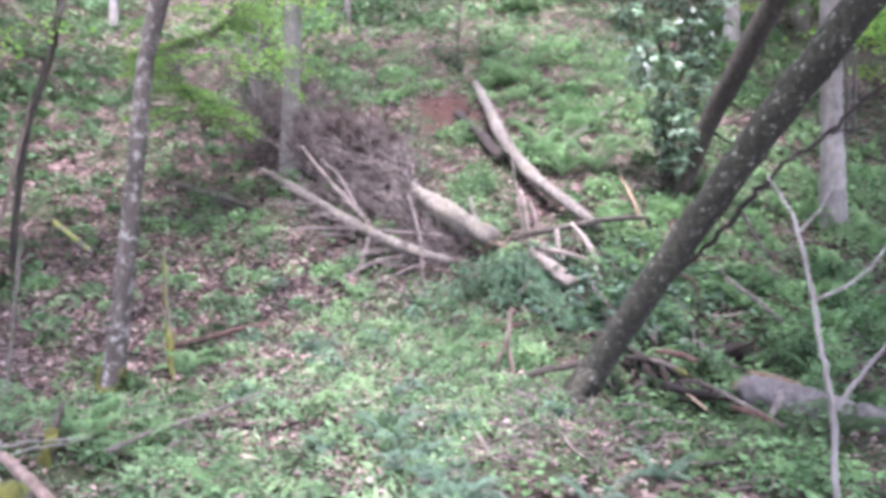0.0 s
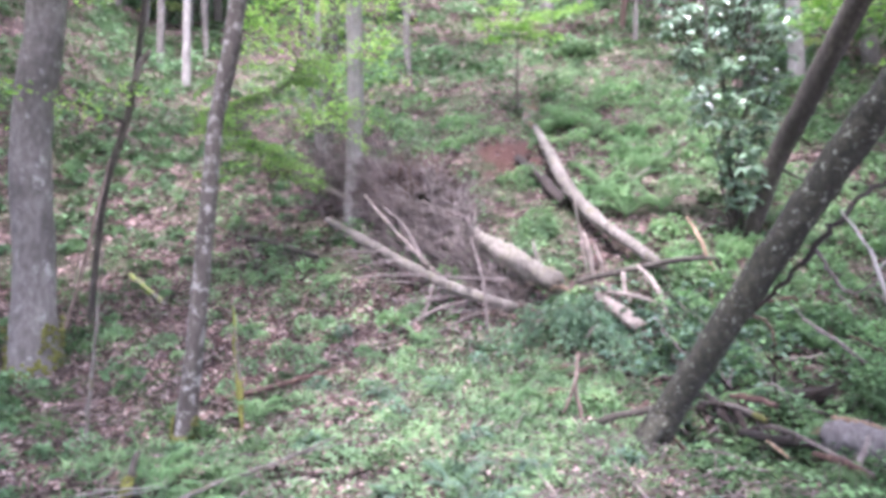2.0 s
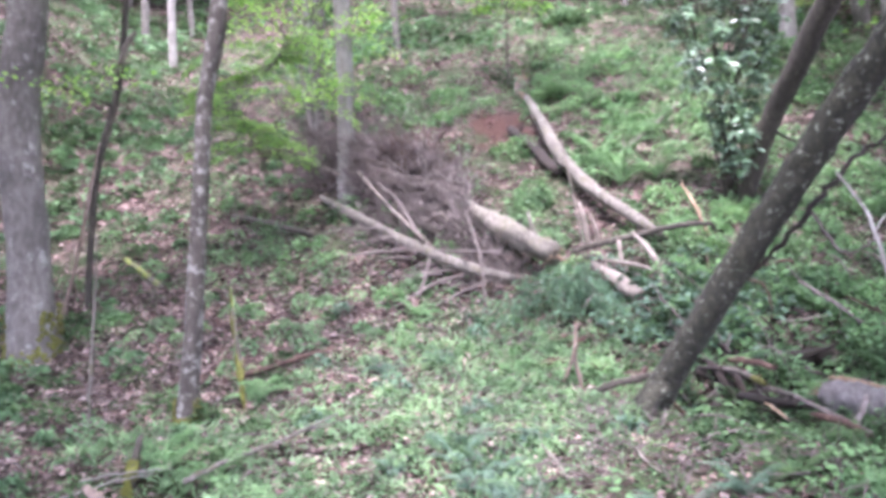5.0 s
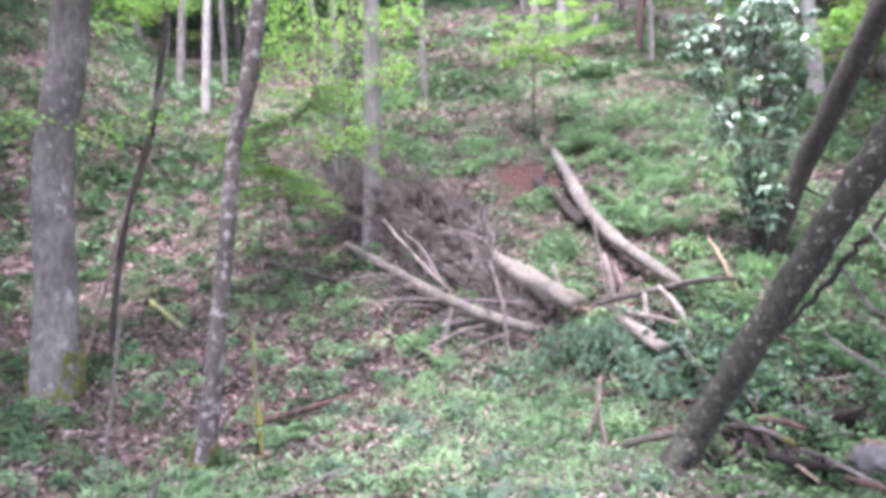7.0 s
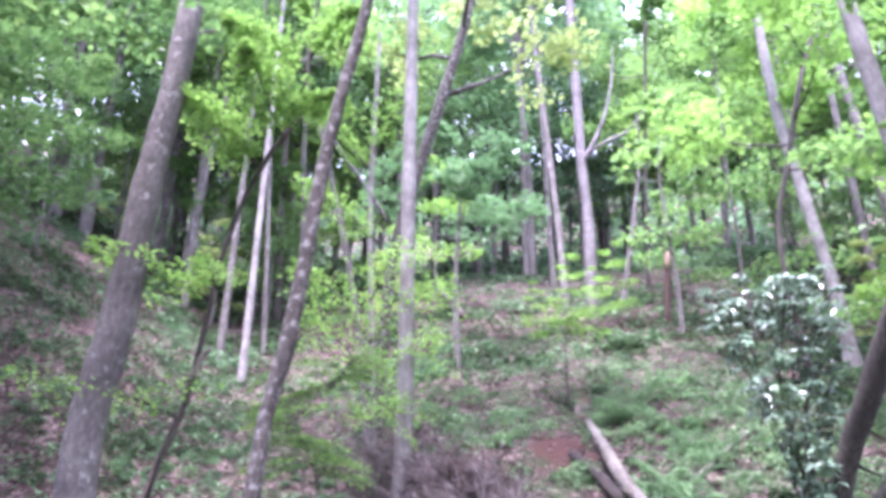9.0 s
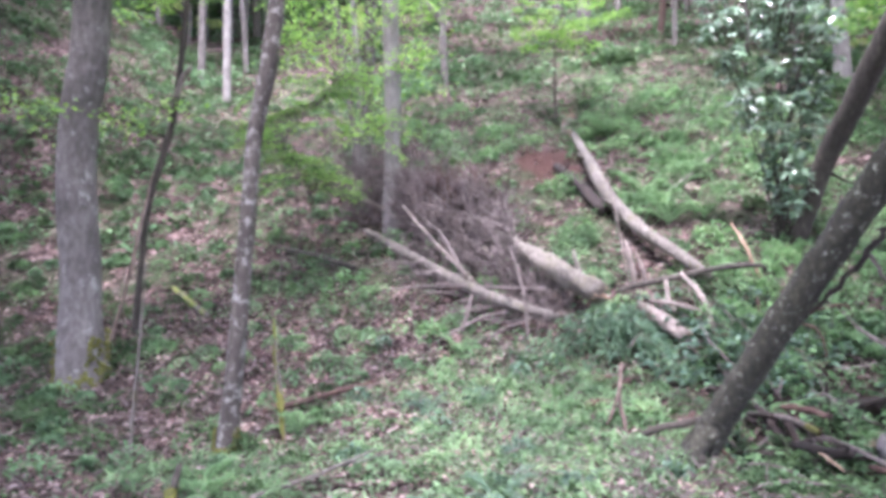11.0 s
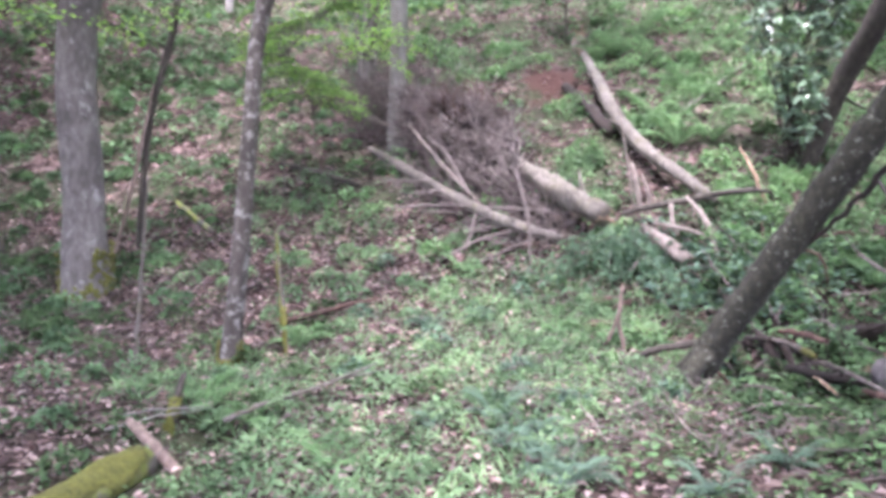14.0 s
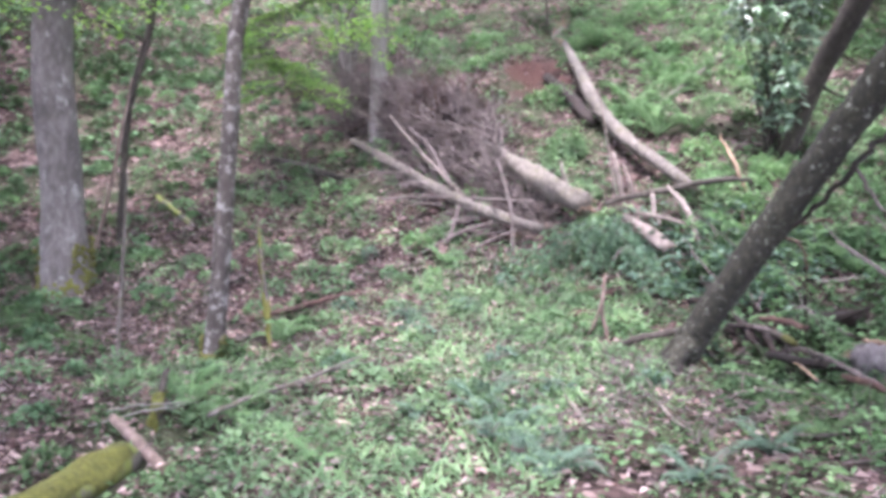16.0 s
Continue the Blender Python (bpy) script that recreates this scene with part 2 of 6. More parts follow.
def swell(x, y):
    """Small humps of the forest floor."""
    a = np.sin(1.3 * x + 0.6 * y + 0.9) * np.sin(0.9 * y - 0.5 * x) + 0.6 * np.sin(2.3 * x - 1.7 * y) * np.sin(1.9 * y + 0.8 * x + 2.0)
    a = a * (0.02 + 0.07 / (1 + np.exp(-(y - 12.5) / 1.2)))
    a = a - 0.5 * np.exp(-(((x + 2.32) / 0.3) ** 2) - (((y - 4.72) / 0.22) ** 2)) - 0.25 * np.exp(-(((x - 1.5) / 0.25) ** 2) - (((y - 6.75) / 0.25) ** 2))
    a = a - 0.45 * holes(x, y)
    return a - 0.2 * np.exp(-(((x + 0.9) / 0.9) ** 2) - (((y - 10.1) / 0.4) ** 2))


def terrain(x, y):
    """Level floor of the hollow, then a hillside that climbs from it to a broad shoulder, steeper on one bank."""
    z = 0.33 * np.logaddexp(0, (y - 8.3) / 0.6)
    z = z - 0.8 * np.logaddexp(0, (y - 36.0) / 2.0) + 1.8 * np.logaddexp(0, (y - 45.0) / 3.0) - 2.1 * np.logaddexp(0, (y - 90.0) / 3.0)
    bank = 0.8 * np.logaddexp(0, (-x - 0.5 * y) / 0.8) / (1 + np.exp(-(y - 14.0) / 1.2))
    return z + 0.75 * np.minimum(bank, 14.0) + swell(x, y)


def patches(x, y, k=1.0):
    """Uneven cover, 0 to 1."""
    a = np.sin(1.1 * k * x + 0.6 * k * y + 1.3 * np.sin(0.7 * k * y)) + np.sin(-0.8 * k * x + 1.4 * k * y + 1.1 * np.sin(0.9 * k * x)) + 0.8 * np.sin(2.7 * k * x - 1.9 * k * y + 0.5)
    return np.clip(0.5 + a / 4.2, 0, 1)


def mesh_object(name, verts, faces, mat, parent=None, smooth=True):
    """One mesh object; faces is an int array with 3 or 4 columns, or a list of such arrays."""
    me = bpy.data.meshes.new(name)
    blocks = faces if isinstance(faces, list) else [faces]
    blocks = [np.asarray(b, np.int32) for b in blocks if len(b)]
    verts = np.asarray(verts, np.float32)
    me.vertices.add(len(verts))
    me.vertices.foreach_set("co", verts.ravel())
    loops = np.concatenate([b.ravel() for b in blocks])
    sizes = np.concatenate([np.full(len(b), b.shape[1], np.int32) for b in blocks])
    me.loops.add(len(loops))
    me.loops.foreach_set("vertex_index", loops)
    me.polygons.add(len(sizes))
    me.polygons.foreach_set("loop_start", np.concatenate([[0], np.cumsum(sizes)[:-1]]).astype(np.int32))
    me.polygons.foreach_set("use_smooth", np.full(len(sizes), smooth))
    me.update(calc_edges=True)
    me.validate()
    me.materials.append(mat)
    ob = new(name, me)
    if parent is not None:
        ob.parent = parent
        ob.matrix_parent_inverse = parent.matrix_basis.inverted()
    return ob


def part(name, shape, mat, parent, label="", smooth=True):
    return tagged(mesh_object(name, shape[0], shape[1], mat, parent, smooth), label)


def thing(name, place, label, category, group=""):
    ob = new(name)
    ob.location = place
    ob.matrix_basis = Matrix.Translation(place)
    return tagged(ob, label, category, group)


def join(shapes):
    """Several (verts, faces) into one."""
    vs, fs, k = [], {}, 0
    for v, f in shapes:
        for b in (f if isinstance(f, list) else [f]):
            b = np.asarray(b, np.int64)
            if len(b):
                fs.setdefault(b.shape[1], []).append(b + k)
        vs.append(v)
        k += len(v)
    return np.concatenate(vs), [np.concatenate(b) for b in fs.values()]


def smooth_path(pts, steps):
    """A smooth line through (x, y, z, radius) rows."""
    p = np.asarray(pts, float)
    if len(p) == 2:
        u = np.linspace(0, 1, steps + 1)[:, None]
        return p[0] * (1 - u) + p[1] * u
    q = np.vstack([2 * p[0] - p[1], p, 2 * p[-1] - p[-2]])
    out = []
    for k in range(1, len(q) - 2):
        u = np.linspace(0, 1, steps, endpoint=False)[:, None]
        a, b, c, d = q[k - 1], q[k], q[k + 1], q[k + 2]
        out.append(0.5 * (2 * b + (c - a) * u + (2 * a - 5 * b + 4 * c - d) * u**2 + (3 * b - a - 3 * c + d) * u**3))
    out.append(p[-1:])
    out = np.vstack(out)
    out[:, 3] = np.maximum(out[:, 3], 0.0015)
    return out


def tube(pts, sides=10, steps=5, rough=0.06, wander=0.0, jag=0.0):
    """A tapering stem with an uneven skin, closed at both ends. jag: splintered end."""
    p = smooth_path(pts, steps)
    n = len(p)
    if wander:
        p[1:-1, :3] += rng.normal(0, wander, (n - 2, 3))
    t = np.gradient(p[:, :3], axis=0)
    t /= np.linalg.norm(t, axis=1)[:, None] + 1e-9
    ref = np.where(np.abs(t[:, 2:3]) > 0.9, [[1.0, 0, 0]], [[0, 0, 1.0]])
    ref = ref[n // 2][None]
    a = np.cross(t, ref)
    a /= np.linalg.norm(a, axis=1)[:, None] + 1e-9
    b = np.cross(t, a)
    th = np.linspace(0, 2 * np.pi, sides, endpoint=False)
    lob = 1 + rough * (np.sin(3 * th + 1.1)[None] * np.sin(np.arange(n) * 0.7)[:, None] + rng.normal(0, 0.55, (n, sides)))
    r = p[:, 3:4] * lob
    v = p[:, None, :3] + r[..., None] * (np.cos(th)[None, :, None] * a[:, None] + np.sin(th)[None, :, None] * b[:, None])
    if jag:
        v[-1] += t[-1] * rng.uniform(-0.2, 1.0, (sides, 1)) * jag
    v = v.reshape(-1, 3)
    i = np.arange((n - 1) * sides)
    nxt = (i // sides) * sides + (i + 1) % sides
    quads = np.stack([i, nxt, nxt + sides, i + sides], 1)
    v = np.vstack([v, p[0, :3] - t[0] * p[0, 3] * 0.15, p[-1, :3] + t[-1] * p[-1, 3] * (0.15 if not jag else -0.5)])
    k = np.arange(sides)
    c0 = np.stack([np.full(sides, n * sides), (k + 1) % sides, k], 1)
    e = (n - 1) * sides
    c1 = np.stack([np.full(sides, n * sides + 1), e + k, e + (k + 1) % sides], 1)
    return v, [quads, np.vstack([c0, c1])]


def unit(v):
    return v / (np.linalg.norm(v, axis=-1, keepdims=True) + 1e-9)


def blades(at, ahead, up, size, width, fold=0.12, droop=0.1):
    """Leaves with a folded midrib: base, two shoulders, tip."""
    ahead = unit(ahead)
    side = unit(np.cross(up, ahead))
    up = np.cross(ahead, side)
    s, w = size[:, None], (size * width)[:, None]
    v = np.stack([at, at + 0.42 * s * ahead + 0.5 * w * side + fold * s * up, at + s * ahead - droop * s * up, at + 0.42 * s * ahead - 0.5 * w * side + fold * s * up], 1)
    k = 4 * np.arange(len(at))[:, None]
    return v.reshape(-1, 3), np.vstack([k + [0, 2, 1], k + [0, 3, 2]])


def broad(at, ahead, up, size, width, fold=0.08, droop=0.15):
    """Larger leaves with a rounded outline."""
    ahead = unit(ahead)
    side = unit(np.cross(up, ahead))
    up = np.cross(ahead, side)
    s, w = size[:, None], (size * width)[:, None]
    v = [at, at + 0.22 * s * ahead + 0.42 * w * side + fold * s * up, at + 0.62 * s * ahead + 0.46 * w * side + 0.5 * fold * s * up,
         at + s * ahead - droop * s * up, at + 0.62 * s * ahead - 0.46 * w * side + 0.5 * fold * s * up, at + 0.22 * s * ahead - 0.42 * w * side + fold * s * up, at + 0.55 * s * ahead - 0.3 * droop * s * up]
    k = 7 * np.arange(len(at))[:, None]
    return np.stack(v, 1).reshape(-1, 3), [np.vstack([k + [0, 6, 2, 1], k + [0, 5, 4, 6]]), np.vstack([k + [6, 3, 2], k + [6, 4, 3]])]


def compass(n):
    a = rng.uniform(0, 2 * np.pi, n)
    return np.stack([np.cos(a), np.sin(a), np.zeros(n)], 1)


def tilted(n, spread):
    return unit(np.array([0, 0, 1.0]) + rng.normal(0, spread, (n, 3)))


def puff(centre, radii, n, size, flat=0.45, shell=0.4):
    """A cloud of leaves in uneven clumps within an ellipsoid, thicker towards its skin."""
    m = max(5, n // 45)
    d = unit(rng.normal(0, 1, (m, 3)))
    core = d * (shell + (1 - shell) * rng.uniform(0, 1, (m, 1)) ** 0.6)
    w = core[rng.integers(0, m, n)] + rng.normal(0, 1, (n, 3)) * [0.17, 0.17, 0.09]
    at = np.asarray(centre) + w * np.asarray(radii)
    ah = compass(n) + rng.normal(0, 0.35, (n, 3))
    return blades(at, ah, tilted(n, flat), rng.uniform(0.7, 1.3, n) * size, rng.uniform(0.55, 0.85, n))


def spray(base, tip, n, size, width=0.35, sag=0.12):
    """Leaves in a flat fan on either side of a bough."""
    base, tip = np.asarray(base, float), np.asarray(tip, float)
    run = tip - base
    long = np.linalg.norm(run)
    side = unit(np.cross(run, [0, 0, 1.0]))
    u = rng.uniform(0.12, 1.0, n)
    off = rng.normal(0, 0.5, n) * width * long * np.sin(np.pi * np.clip(u * 0.85 + 0.12, 0, 1))
    tier = (rng.integers(0, 3, n) - 1) * 0.035 * long
    at = base + u[:, None] * run + off[:, None] * side
    at[:, 2] += tier + rng.normal(0, 0.01 * long, n) - sag * long * (u - 0.4) ** 2 - 0.15 * np.abs(off)
    ah = unit(run)[None] * 0.8 + np.sign(off)[:, None] * side * 0.7 + rng.normal(0, 0.4, (n, 3))
    return blades(at, ah, tilted(n, 0.3), rng.uniform(0.7, 1.25, n) * size, rng.uniform(0.7, 0.95, n))

# ---- ground: one sheet, fine near the hollow and coarse towards the horizon ----


def graded(near_lo, near_hi, step, far_lo, far_hi):
    mid = np.arange(near_lo, near_hi + step / 2, step)
    out = [mid]
    for end, sign in ((far_lo, -1), (far_hi, 1)):
        p, d, row = (near_lo if sign < 0 else near_hi), step, []
        while (p - end) * sign < 0:
            d *= 1.25
            p += sign * d
            row.append(p)
        out.append(np.array(row))
    return np.unique(np.concatenate(out))


gx, gy = graded(-16, 16, 0.16, -420, 420), graded(1, 38, 0.16, -320, 620)
X, Y = np.meshgrid(gx, gy)
Z = terrain(X, Y) + 0.012 * np.sin(9.1 * X + 3 * np.sin(5 * Y)) * np.sin(8.3 * Y + 2 * np.sin(4 * X))
cols = len(gx)
i = np.arange(len(gy) * cols).reshape(len(gy), cols)
quads = np.stack([i[:-1, :-1], i[:-1, 1:], i[1:, 1:], i[1:, :-1]], -1).reshape(-1, 4)
ground = mesh_object("ground", np.stack([X, Y, Z], -1).reshape(-1, 3), quads, SOIL)
tagged(ground, "leaf-strewn forest floor rising into a steep wooded hillside", "ground", kind="structure")


def floor_z(x, y):
    return float(terrain(np.float64(x), np.float64(y)))


# ---- trees ----


def tree(name, label, pts, mat, height, crown, clear, limbs=7, leaves=1800, size=0.17, reach=2.4, group="woodland trees", sides=12, flare=1.3):
    """A standing tree: trunk through the given rows, carried on up to its height; limbs above the clear length; leaves in clumps on the limbs."""
    pts = [tuple(p) for p in pts]
    x, y, _, r = pts[0]
    if y > 16:
        leaves, size = int(leaves * 1.9), size * 0.68
    z = floor_z(x, y)
    root = thing(name, (x, y, z), label, "tree", group)
    rows = [(x, y, z - 0.35, r * flare * 1.12), (x, y, z + 0.05, r * flare), *[p for p in pts if p[2] > z + 0.35]]
    top = rows[-1]
    lean = (np.array(top[:3]) - np.array(rows[-2][:3]))
    lean /= max(lean[2], 0.2)
    rise = max(z + height - top[2], 0.5)
    rows.append((top[0] + lean[0] * rise * 0.35, top[1] + lean[1] * rise * 0.35, top[2] + rise * 0.5, top[3] * 0.7))
    rows.append((top[0] + lean[0] * rise * 0.5 + rng.normal(0, 0.2), top[1] + lean[1] * rise * 0.5, top[2] + rise, top[3] * 0.2))
    part("trunk", tube(rows, sides, 6, 0.05), mat, root)
    line = smooth_path(rows, 8)
    shapes = []
    for k in range(limbs):
        zz = z + clear + (height - clear) * (k + 0.5) / limbs
        j = int(np.argmin(np.abs(line[:, 2] - zz)))
        b = line[j]
        a = 2.4 * k + rng.uniform(0, 0.8)
        far = reach * (1.1 - 0.6 * k / limbs) * rng.uniform(0.75, 1.15)
        tip = b[:3] + np.array([math.cos(a) * far, math.sin(a) * far, far * rng.uniform(0.35, 0.8)])
        mid = (b[:3] + tip) / 2 + [0, 0, -0.06 * far]
        br = min(b[3] * 0.5, 0.09)
        part("limb", tube([(*b[:3], br), (*mid, br * 0.6), (*tip, br * 0.15)], 6, 4, 0.08, 0.02), mat, root)
        shapes.append(puff(tip, (far * 0.55, far * 0.55, far * 0.38), leaves // limbs, size))
        shapes.append(spray(mid, tip + (tip - mid) * 0.4, leaves // limbs // 3, size))
    if crown:
        part("crown", join(shapes), crown, root, "", False)
    return root


big = tree("tree", "large grey-barked tree with mossy foot on the slope", [(-5.71, 8.62, 0.33, 0.26), (-5.71, 8.62, 1.16, 0.245), (-5.74, 8.62, 2.18, 0.232), (-5.76, 8.62, 3.33, 0.226), (-5.6, 8.62, 4.23, 0.222), (-5.51, 8.62, 5.77, 0.205), (-5.36, 8.62, 7.49, 0.18), (-5.22, 8.62, 9.45, 0.17)], BARK_GREY, 19, CANOPY, 12, 7, 5000, 0.2, 3.9, sides=20, flare=1.2)
spotted = tree("tree", "slender blotchy grey tree with mossy foot at the slope's edge", [(-2.9, 6.47, 0.02, 0.1), (-2.87, 6.47, 0.38, 0.088), (-2.79, 6.47, 1.13, 0.081), (-2.7, 6.47, 2.03, 0.071), (-2.63, 6.47, 2.8, 0.07), (-2.5, 6.47, 3.4, 0.078), (-2.4, 6.47, 4.09, 0.072), (-2.27, 6.47, 5.21, 0.07), (-2.13, 6.47, 6.04, 0.066), (-1.92, 6.47, 7.08, 0.06)], BARK_SPOT, 12.5, CANOPY, 8.6, 5, 2400, 0.16, 2.3, sides=14, flare=1.15)
for root, x, y, r in ((big, -5.71, 8.62, 0.3), (spotted, -2.9, 6.47, 0.115)):
    tufts = []
    for k in range(300):
        a = rng.uniform(0, 6.28)
        rr = r * rng.uniform(0.9, 1.06)
        px, py = x + rr * math.cos(a), y + rr * math.sin(a)
        zz = floor_z(px, py) + r * rng.uniform(0, 1.0) ** 1.5 * (1.9 if math.cos(a * 2) > 0 else 0.6)
        tufts.append(tube([(px, py, zz - 0.02, r * 0.1), (px, py, zz + 0.025, r * 0.07)], 5, 2, 0.3))
    tagged(part("moss", join(tufts), MOSS, root, "yellow-green moss round the foot"), kind="stuff")
tree("tree", "straight pale-barked tree rising behind the brush pile", [(-2.64, 12.28, 2.19, 0.15), (-2.66, 12.28, 3.28, 0.138), (-2.64, 12.28, 4.43, 0.134), (-2.66, 12.28, 6.13, 0.132), (-2.66, 12.28, 8.9, 0.122), (-2.66, 12.28, 12.16, 0.107)], BARK_PALE, 21, CANOPY, 14, 6, 2000, 0.2, 2.8, sides=14)
tree("tree", "leaning tree with rough brown bark and pale yellow-green leaves", [(-3.6, 14.2, 4.0, 0.13), (-3.38, 14.2, 7.21, 0.125), (-2.83, 14.2, 9.48, 0.128), (-2.36, 14.2, 11.11, 0.125), (-1.85, 14.2, 13.01, 0.11)], BARK_SPOT, 13.5, CANOPY_PALE, 7.6, 7, 2600, 0.17, 2.5)
tree("tree", "thin straight pole tree on the hillside", [(-8.45, 18.94, 5.78, 0.092), (-8.41, 18.94, 9.14, 0.096), (-8.37, 18.94, 13.05, 0.086)], BARK_PALE, 16, CANOPY, 9, 5, 1100, 0.22, 2.2, sides=8)
tree("tree", "thin straight pole tree on the hillside", [(-10.03, 20.77, 6.78, 0.095), (-9.94, 20.77, 10.65, 0.099), (-9.84, 20.77, 15.5, 0.088)], BARK_GREY, 17, CANOPY, 10, 5, 1100, 0.24, 2.4, sides=8)
tree("tree", "thin dark pole tree on the hillside", [(-9.19, 22, 7.6, 0.072), (-9.39, 22, 11.12, 0.075), (-9.64, 22, 15.12, 0.07)], BARK_GREY, 15, CANOPY, 10, 4, 900, 0.24, 2.0, sides=8)
tree("tree", "dark-barked tree high on the hillside", [(-10.44, 26, 9.8, 0.135), (-10.58, 26, 13.76, 0.134), (-10.85, 26, 19.68, 0.122)], BARK_DARK, 18, CANOPY, 11, 6, 1300, 0.28, 2.8, sides=8)
tree("tree", "thin grey tree high on the hillside", [(-10.0, 27, 10.5, 0.1), (-10.1, 27, 13.5, 0.105), (-10.36, 27, 18.33, 0.1)], BARK_GREY, 17, CANOPY, 11, 5, 1000, 0.28, 2.4, sides=8)
pale_far = tree("tree", "pale forked tree at the head of the slope", [(0.86, 24.66, 8.9, 0.18), (0.94, 24.66, 12.39, 0.175), (0.85, 24.66, 15.25, 0.17), (0.87, 24.66, 18.59, 0.16), (0.85, 24.66, 21.44, 0.15)], BARK_LILAC, 21, CANOPY, 15, 6, 1500, 0.3, 3.0)
part("limb", tube([(0.9, 24.6, 14.76, 0.095), (1.52, 24.5, 15.85, 0.08), (2.04, 24.4, 17.45, 0.05), (2.3, 24.4, 19.5, 0.02)], 6, 5, 0.06), BARK_LILAC, pale_far)
part("limb", tube([(0.97, 24.6, 14.98, 0.07), (1.69, 24.5, 15.42, 0.055), (2.5, 24.4, 15.76, 0.04), (3.2, 24.4, 16.6, 0.015)], 6, 5, 0.06), BARK_LILAC, pale_far)
tree("tree", "grey tree at the head of the slope", [(0.04, 26.95, 10.25, 0.12), (-0.09, 26.95, 13.47, 0.125), (-0.33, 26.95, 17.39, 0.118), (-0.66, 26.95, 22.04, 0.1)], BARK_GREY, 19, CANOPY_BLUE, 13, 6, 1300, 0.3, 2.6, sides=8)
tree("tree", "grey tree at the head of the slope", [(-0.42, 31, 12.5, 0.105), (-0.5, 31, 17.19, 0.11), (-0.6, 31, 22.52, 0.1)], BARK_GREY, 19, CANOPY_BLUE, 11, 6, 1300, 0.32, 2.8, sides=8)
tree("tree", "grey tree at the head of the slope", [(-1.3, 32, 13.0, 0.12), (-1.3, 32, 18.63, 0.12), (-1.53, 32, 22.96, 0.11)], BARK_GREY, 19, CANOPY_BLUE, 11, 6, 1300, 0.32, 2.8, sides=8)
tree("tree", "thin grey tree at the head of the slope", [(-1.69, 34, 14.1, 0.119), (-1.66, 34, 18, 0.125), (-1.64, 34, 21.31, 0.12)], BARK_GREY, 17, CANOPY_BLUE, 10, 5, 1200, 0.32, 2.6, sides=8)
tree("tree", "thin leaning sapling beside the broken snag", [(3.22, 22, 7.43, 0.067), (3.23, 22, 9.28, 0.068), (3.14, 22, 10.89, 0.05)], BARK_GREY, 6.5, CANOPY, 4, 4, 500, 0.22, 1.4, sides=6)
tree("tree", "thin leaning sapling at the head of the slope", [(2.05, 27, 10.4, 0.083), (2.55, 27, 12.86, 0.085), (2.91, 27, 14.69, 0.077)], BARK_GREY, 8, CANOPY, 5, 4, 600, 0.26, 1.6, sides=6)
tree("tree", "thin dark straight tree behind the slope's head", [(3.3, 30, 12.0, 0.08), (3.6, 30, 16.38, 0.075), (4.33, 30, 24.37, 0.07)], BARK_DARK, 15, CANOPY, 8, 5, 900, 0.3, 2.0, sides=6)
tree("tree", "pale leaning tree beside the evergreen shrub", [(6.45, 18.78, 5.9, 0.163), (6.33, 18.78, 7.97, 0.151), (6.05, 18.78, 10.4, 0.149), (5.8, 18.78, 12.74, 0.14), (5.72, 18.78, 15.68, 0.123)], BARK_PALE, 16, MAPLE, 10.5, 6, 1600, 0.24, 2.6)
tree("tree", "dark crooked young tree with bright yellow-green leaves", [(5.0, 17, 4.9, 0.07), (4.8, 17, 8.35, 0.06), (5.29, 17, 10.31, 0.065), (5.79, 17, 12.11, 0.062), (6.46, 17, 14.01, 0.05)], BARK_DARK, 11, MAPLE, 4.8, 8, 2600, 0.2, 2.3, sides=8)
tree("tree", "stout pale-barked tree behind the leaning trunks", [(5.34, 11.1, 1.55, 0.155), (5.27, 11.1, 2.74, 0.15), (5.21, 11.1, 3.93, 0.142), (4.95, 11.1, 7.89, 0.14), (4.79, 11.1, 10.03, 0.135)], BARK_PALE, 18, CANOPY, 12, 6, 1900, 0.2, 2.8, sides=14)
tree("tree", "grey tree on the farther slope", [(8.6, 22, 7.6, 0.12), (8.54, 22, 9.33, 0.117), (8.5, 22, 11.07, 0.12), (8.46, 22, 13.7, 0.106)], BARK_GREY, 16, MAPLE, 8, 6, 1400, 0.26, 2.4, sides=8)
tree("tree", "grey tree on the farther slope", [(8.6, 20, 6.5, 0.16), (8.44, 20, 10.49, 0.15), (8.24, 20, 12.2, 0.14)], BARK_GREY, 17, MAPLE, 9, 6, 1500, 0.25, 2.6, sides=8)
for foot, head, far, girth in ((-19.55, -18.1, 24.0, 0.12), (-17.5, -17.3, 24.0, 0.2), (-19.95, -19.45, 22.0, 0.1), (-18.65, -18.25, 22.0, 0.085), (-12.6, -12.3, 20.0, 0.15)):
    zz = floor_z(foot, far)
    tree("tree", "slender grey leaning woodland tree on the brown slope", [(foot, far, zz, girth), ((foot + head) / 2, far, zz + 6, girth * 0.95), (head, far, zz + 12, girth * 0.8)], BARK_GREY, 18, CANOPY_DEEP, 9, 6, 1900, 0.22, 2.6, sides=8)
for place, girth, tall in (((-16.8, 28.0), 0.2, 17), ((-13.6, 25.0), 0.13, 16), ((11.5, 24.0), 0.16, 16), ((13.5, 21.0), 0.14, 15)):
    zz = floor_z(*place)
    tree("tree", "tall woodland tree with a bare grey lower trunk", [(*place, zz, girth), (place[0] + 0.1, place[1], zz + 5, girth * 0.95), (place[0] + rng.normal(0.3, 0.3), place[1], zz + 10, girth * 0.8)], BARK_GREY, tall, CANOPY_DEEP if place[0] < 0 else CANOPY, 6, 7, 1700, 0.27, 2.9, sides=8)

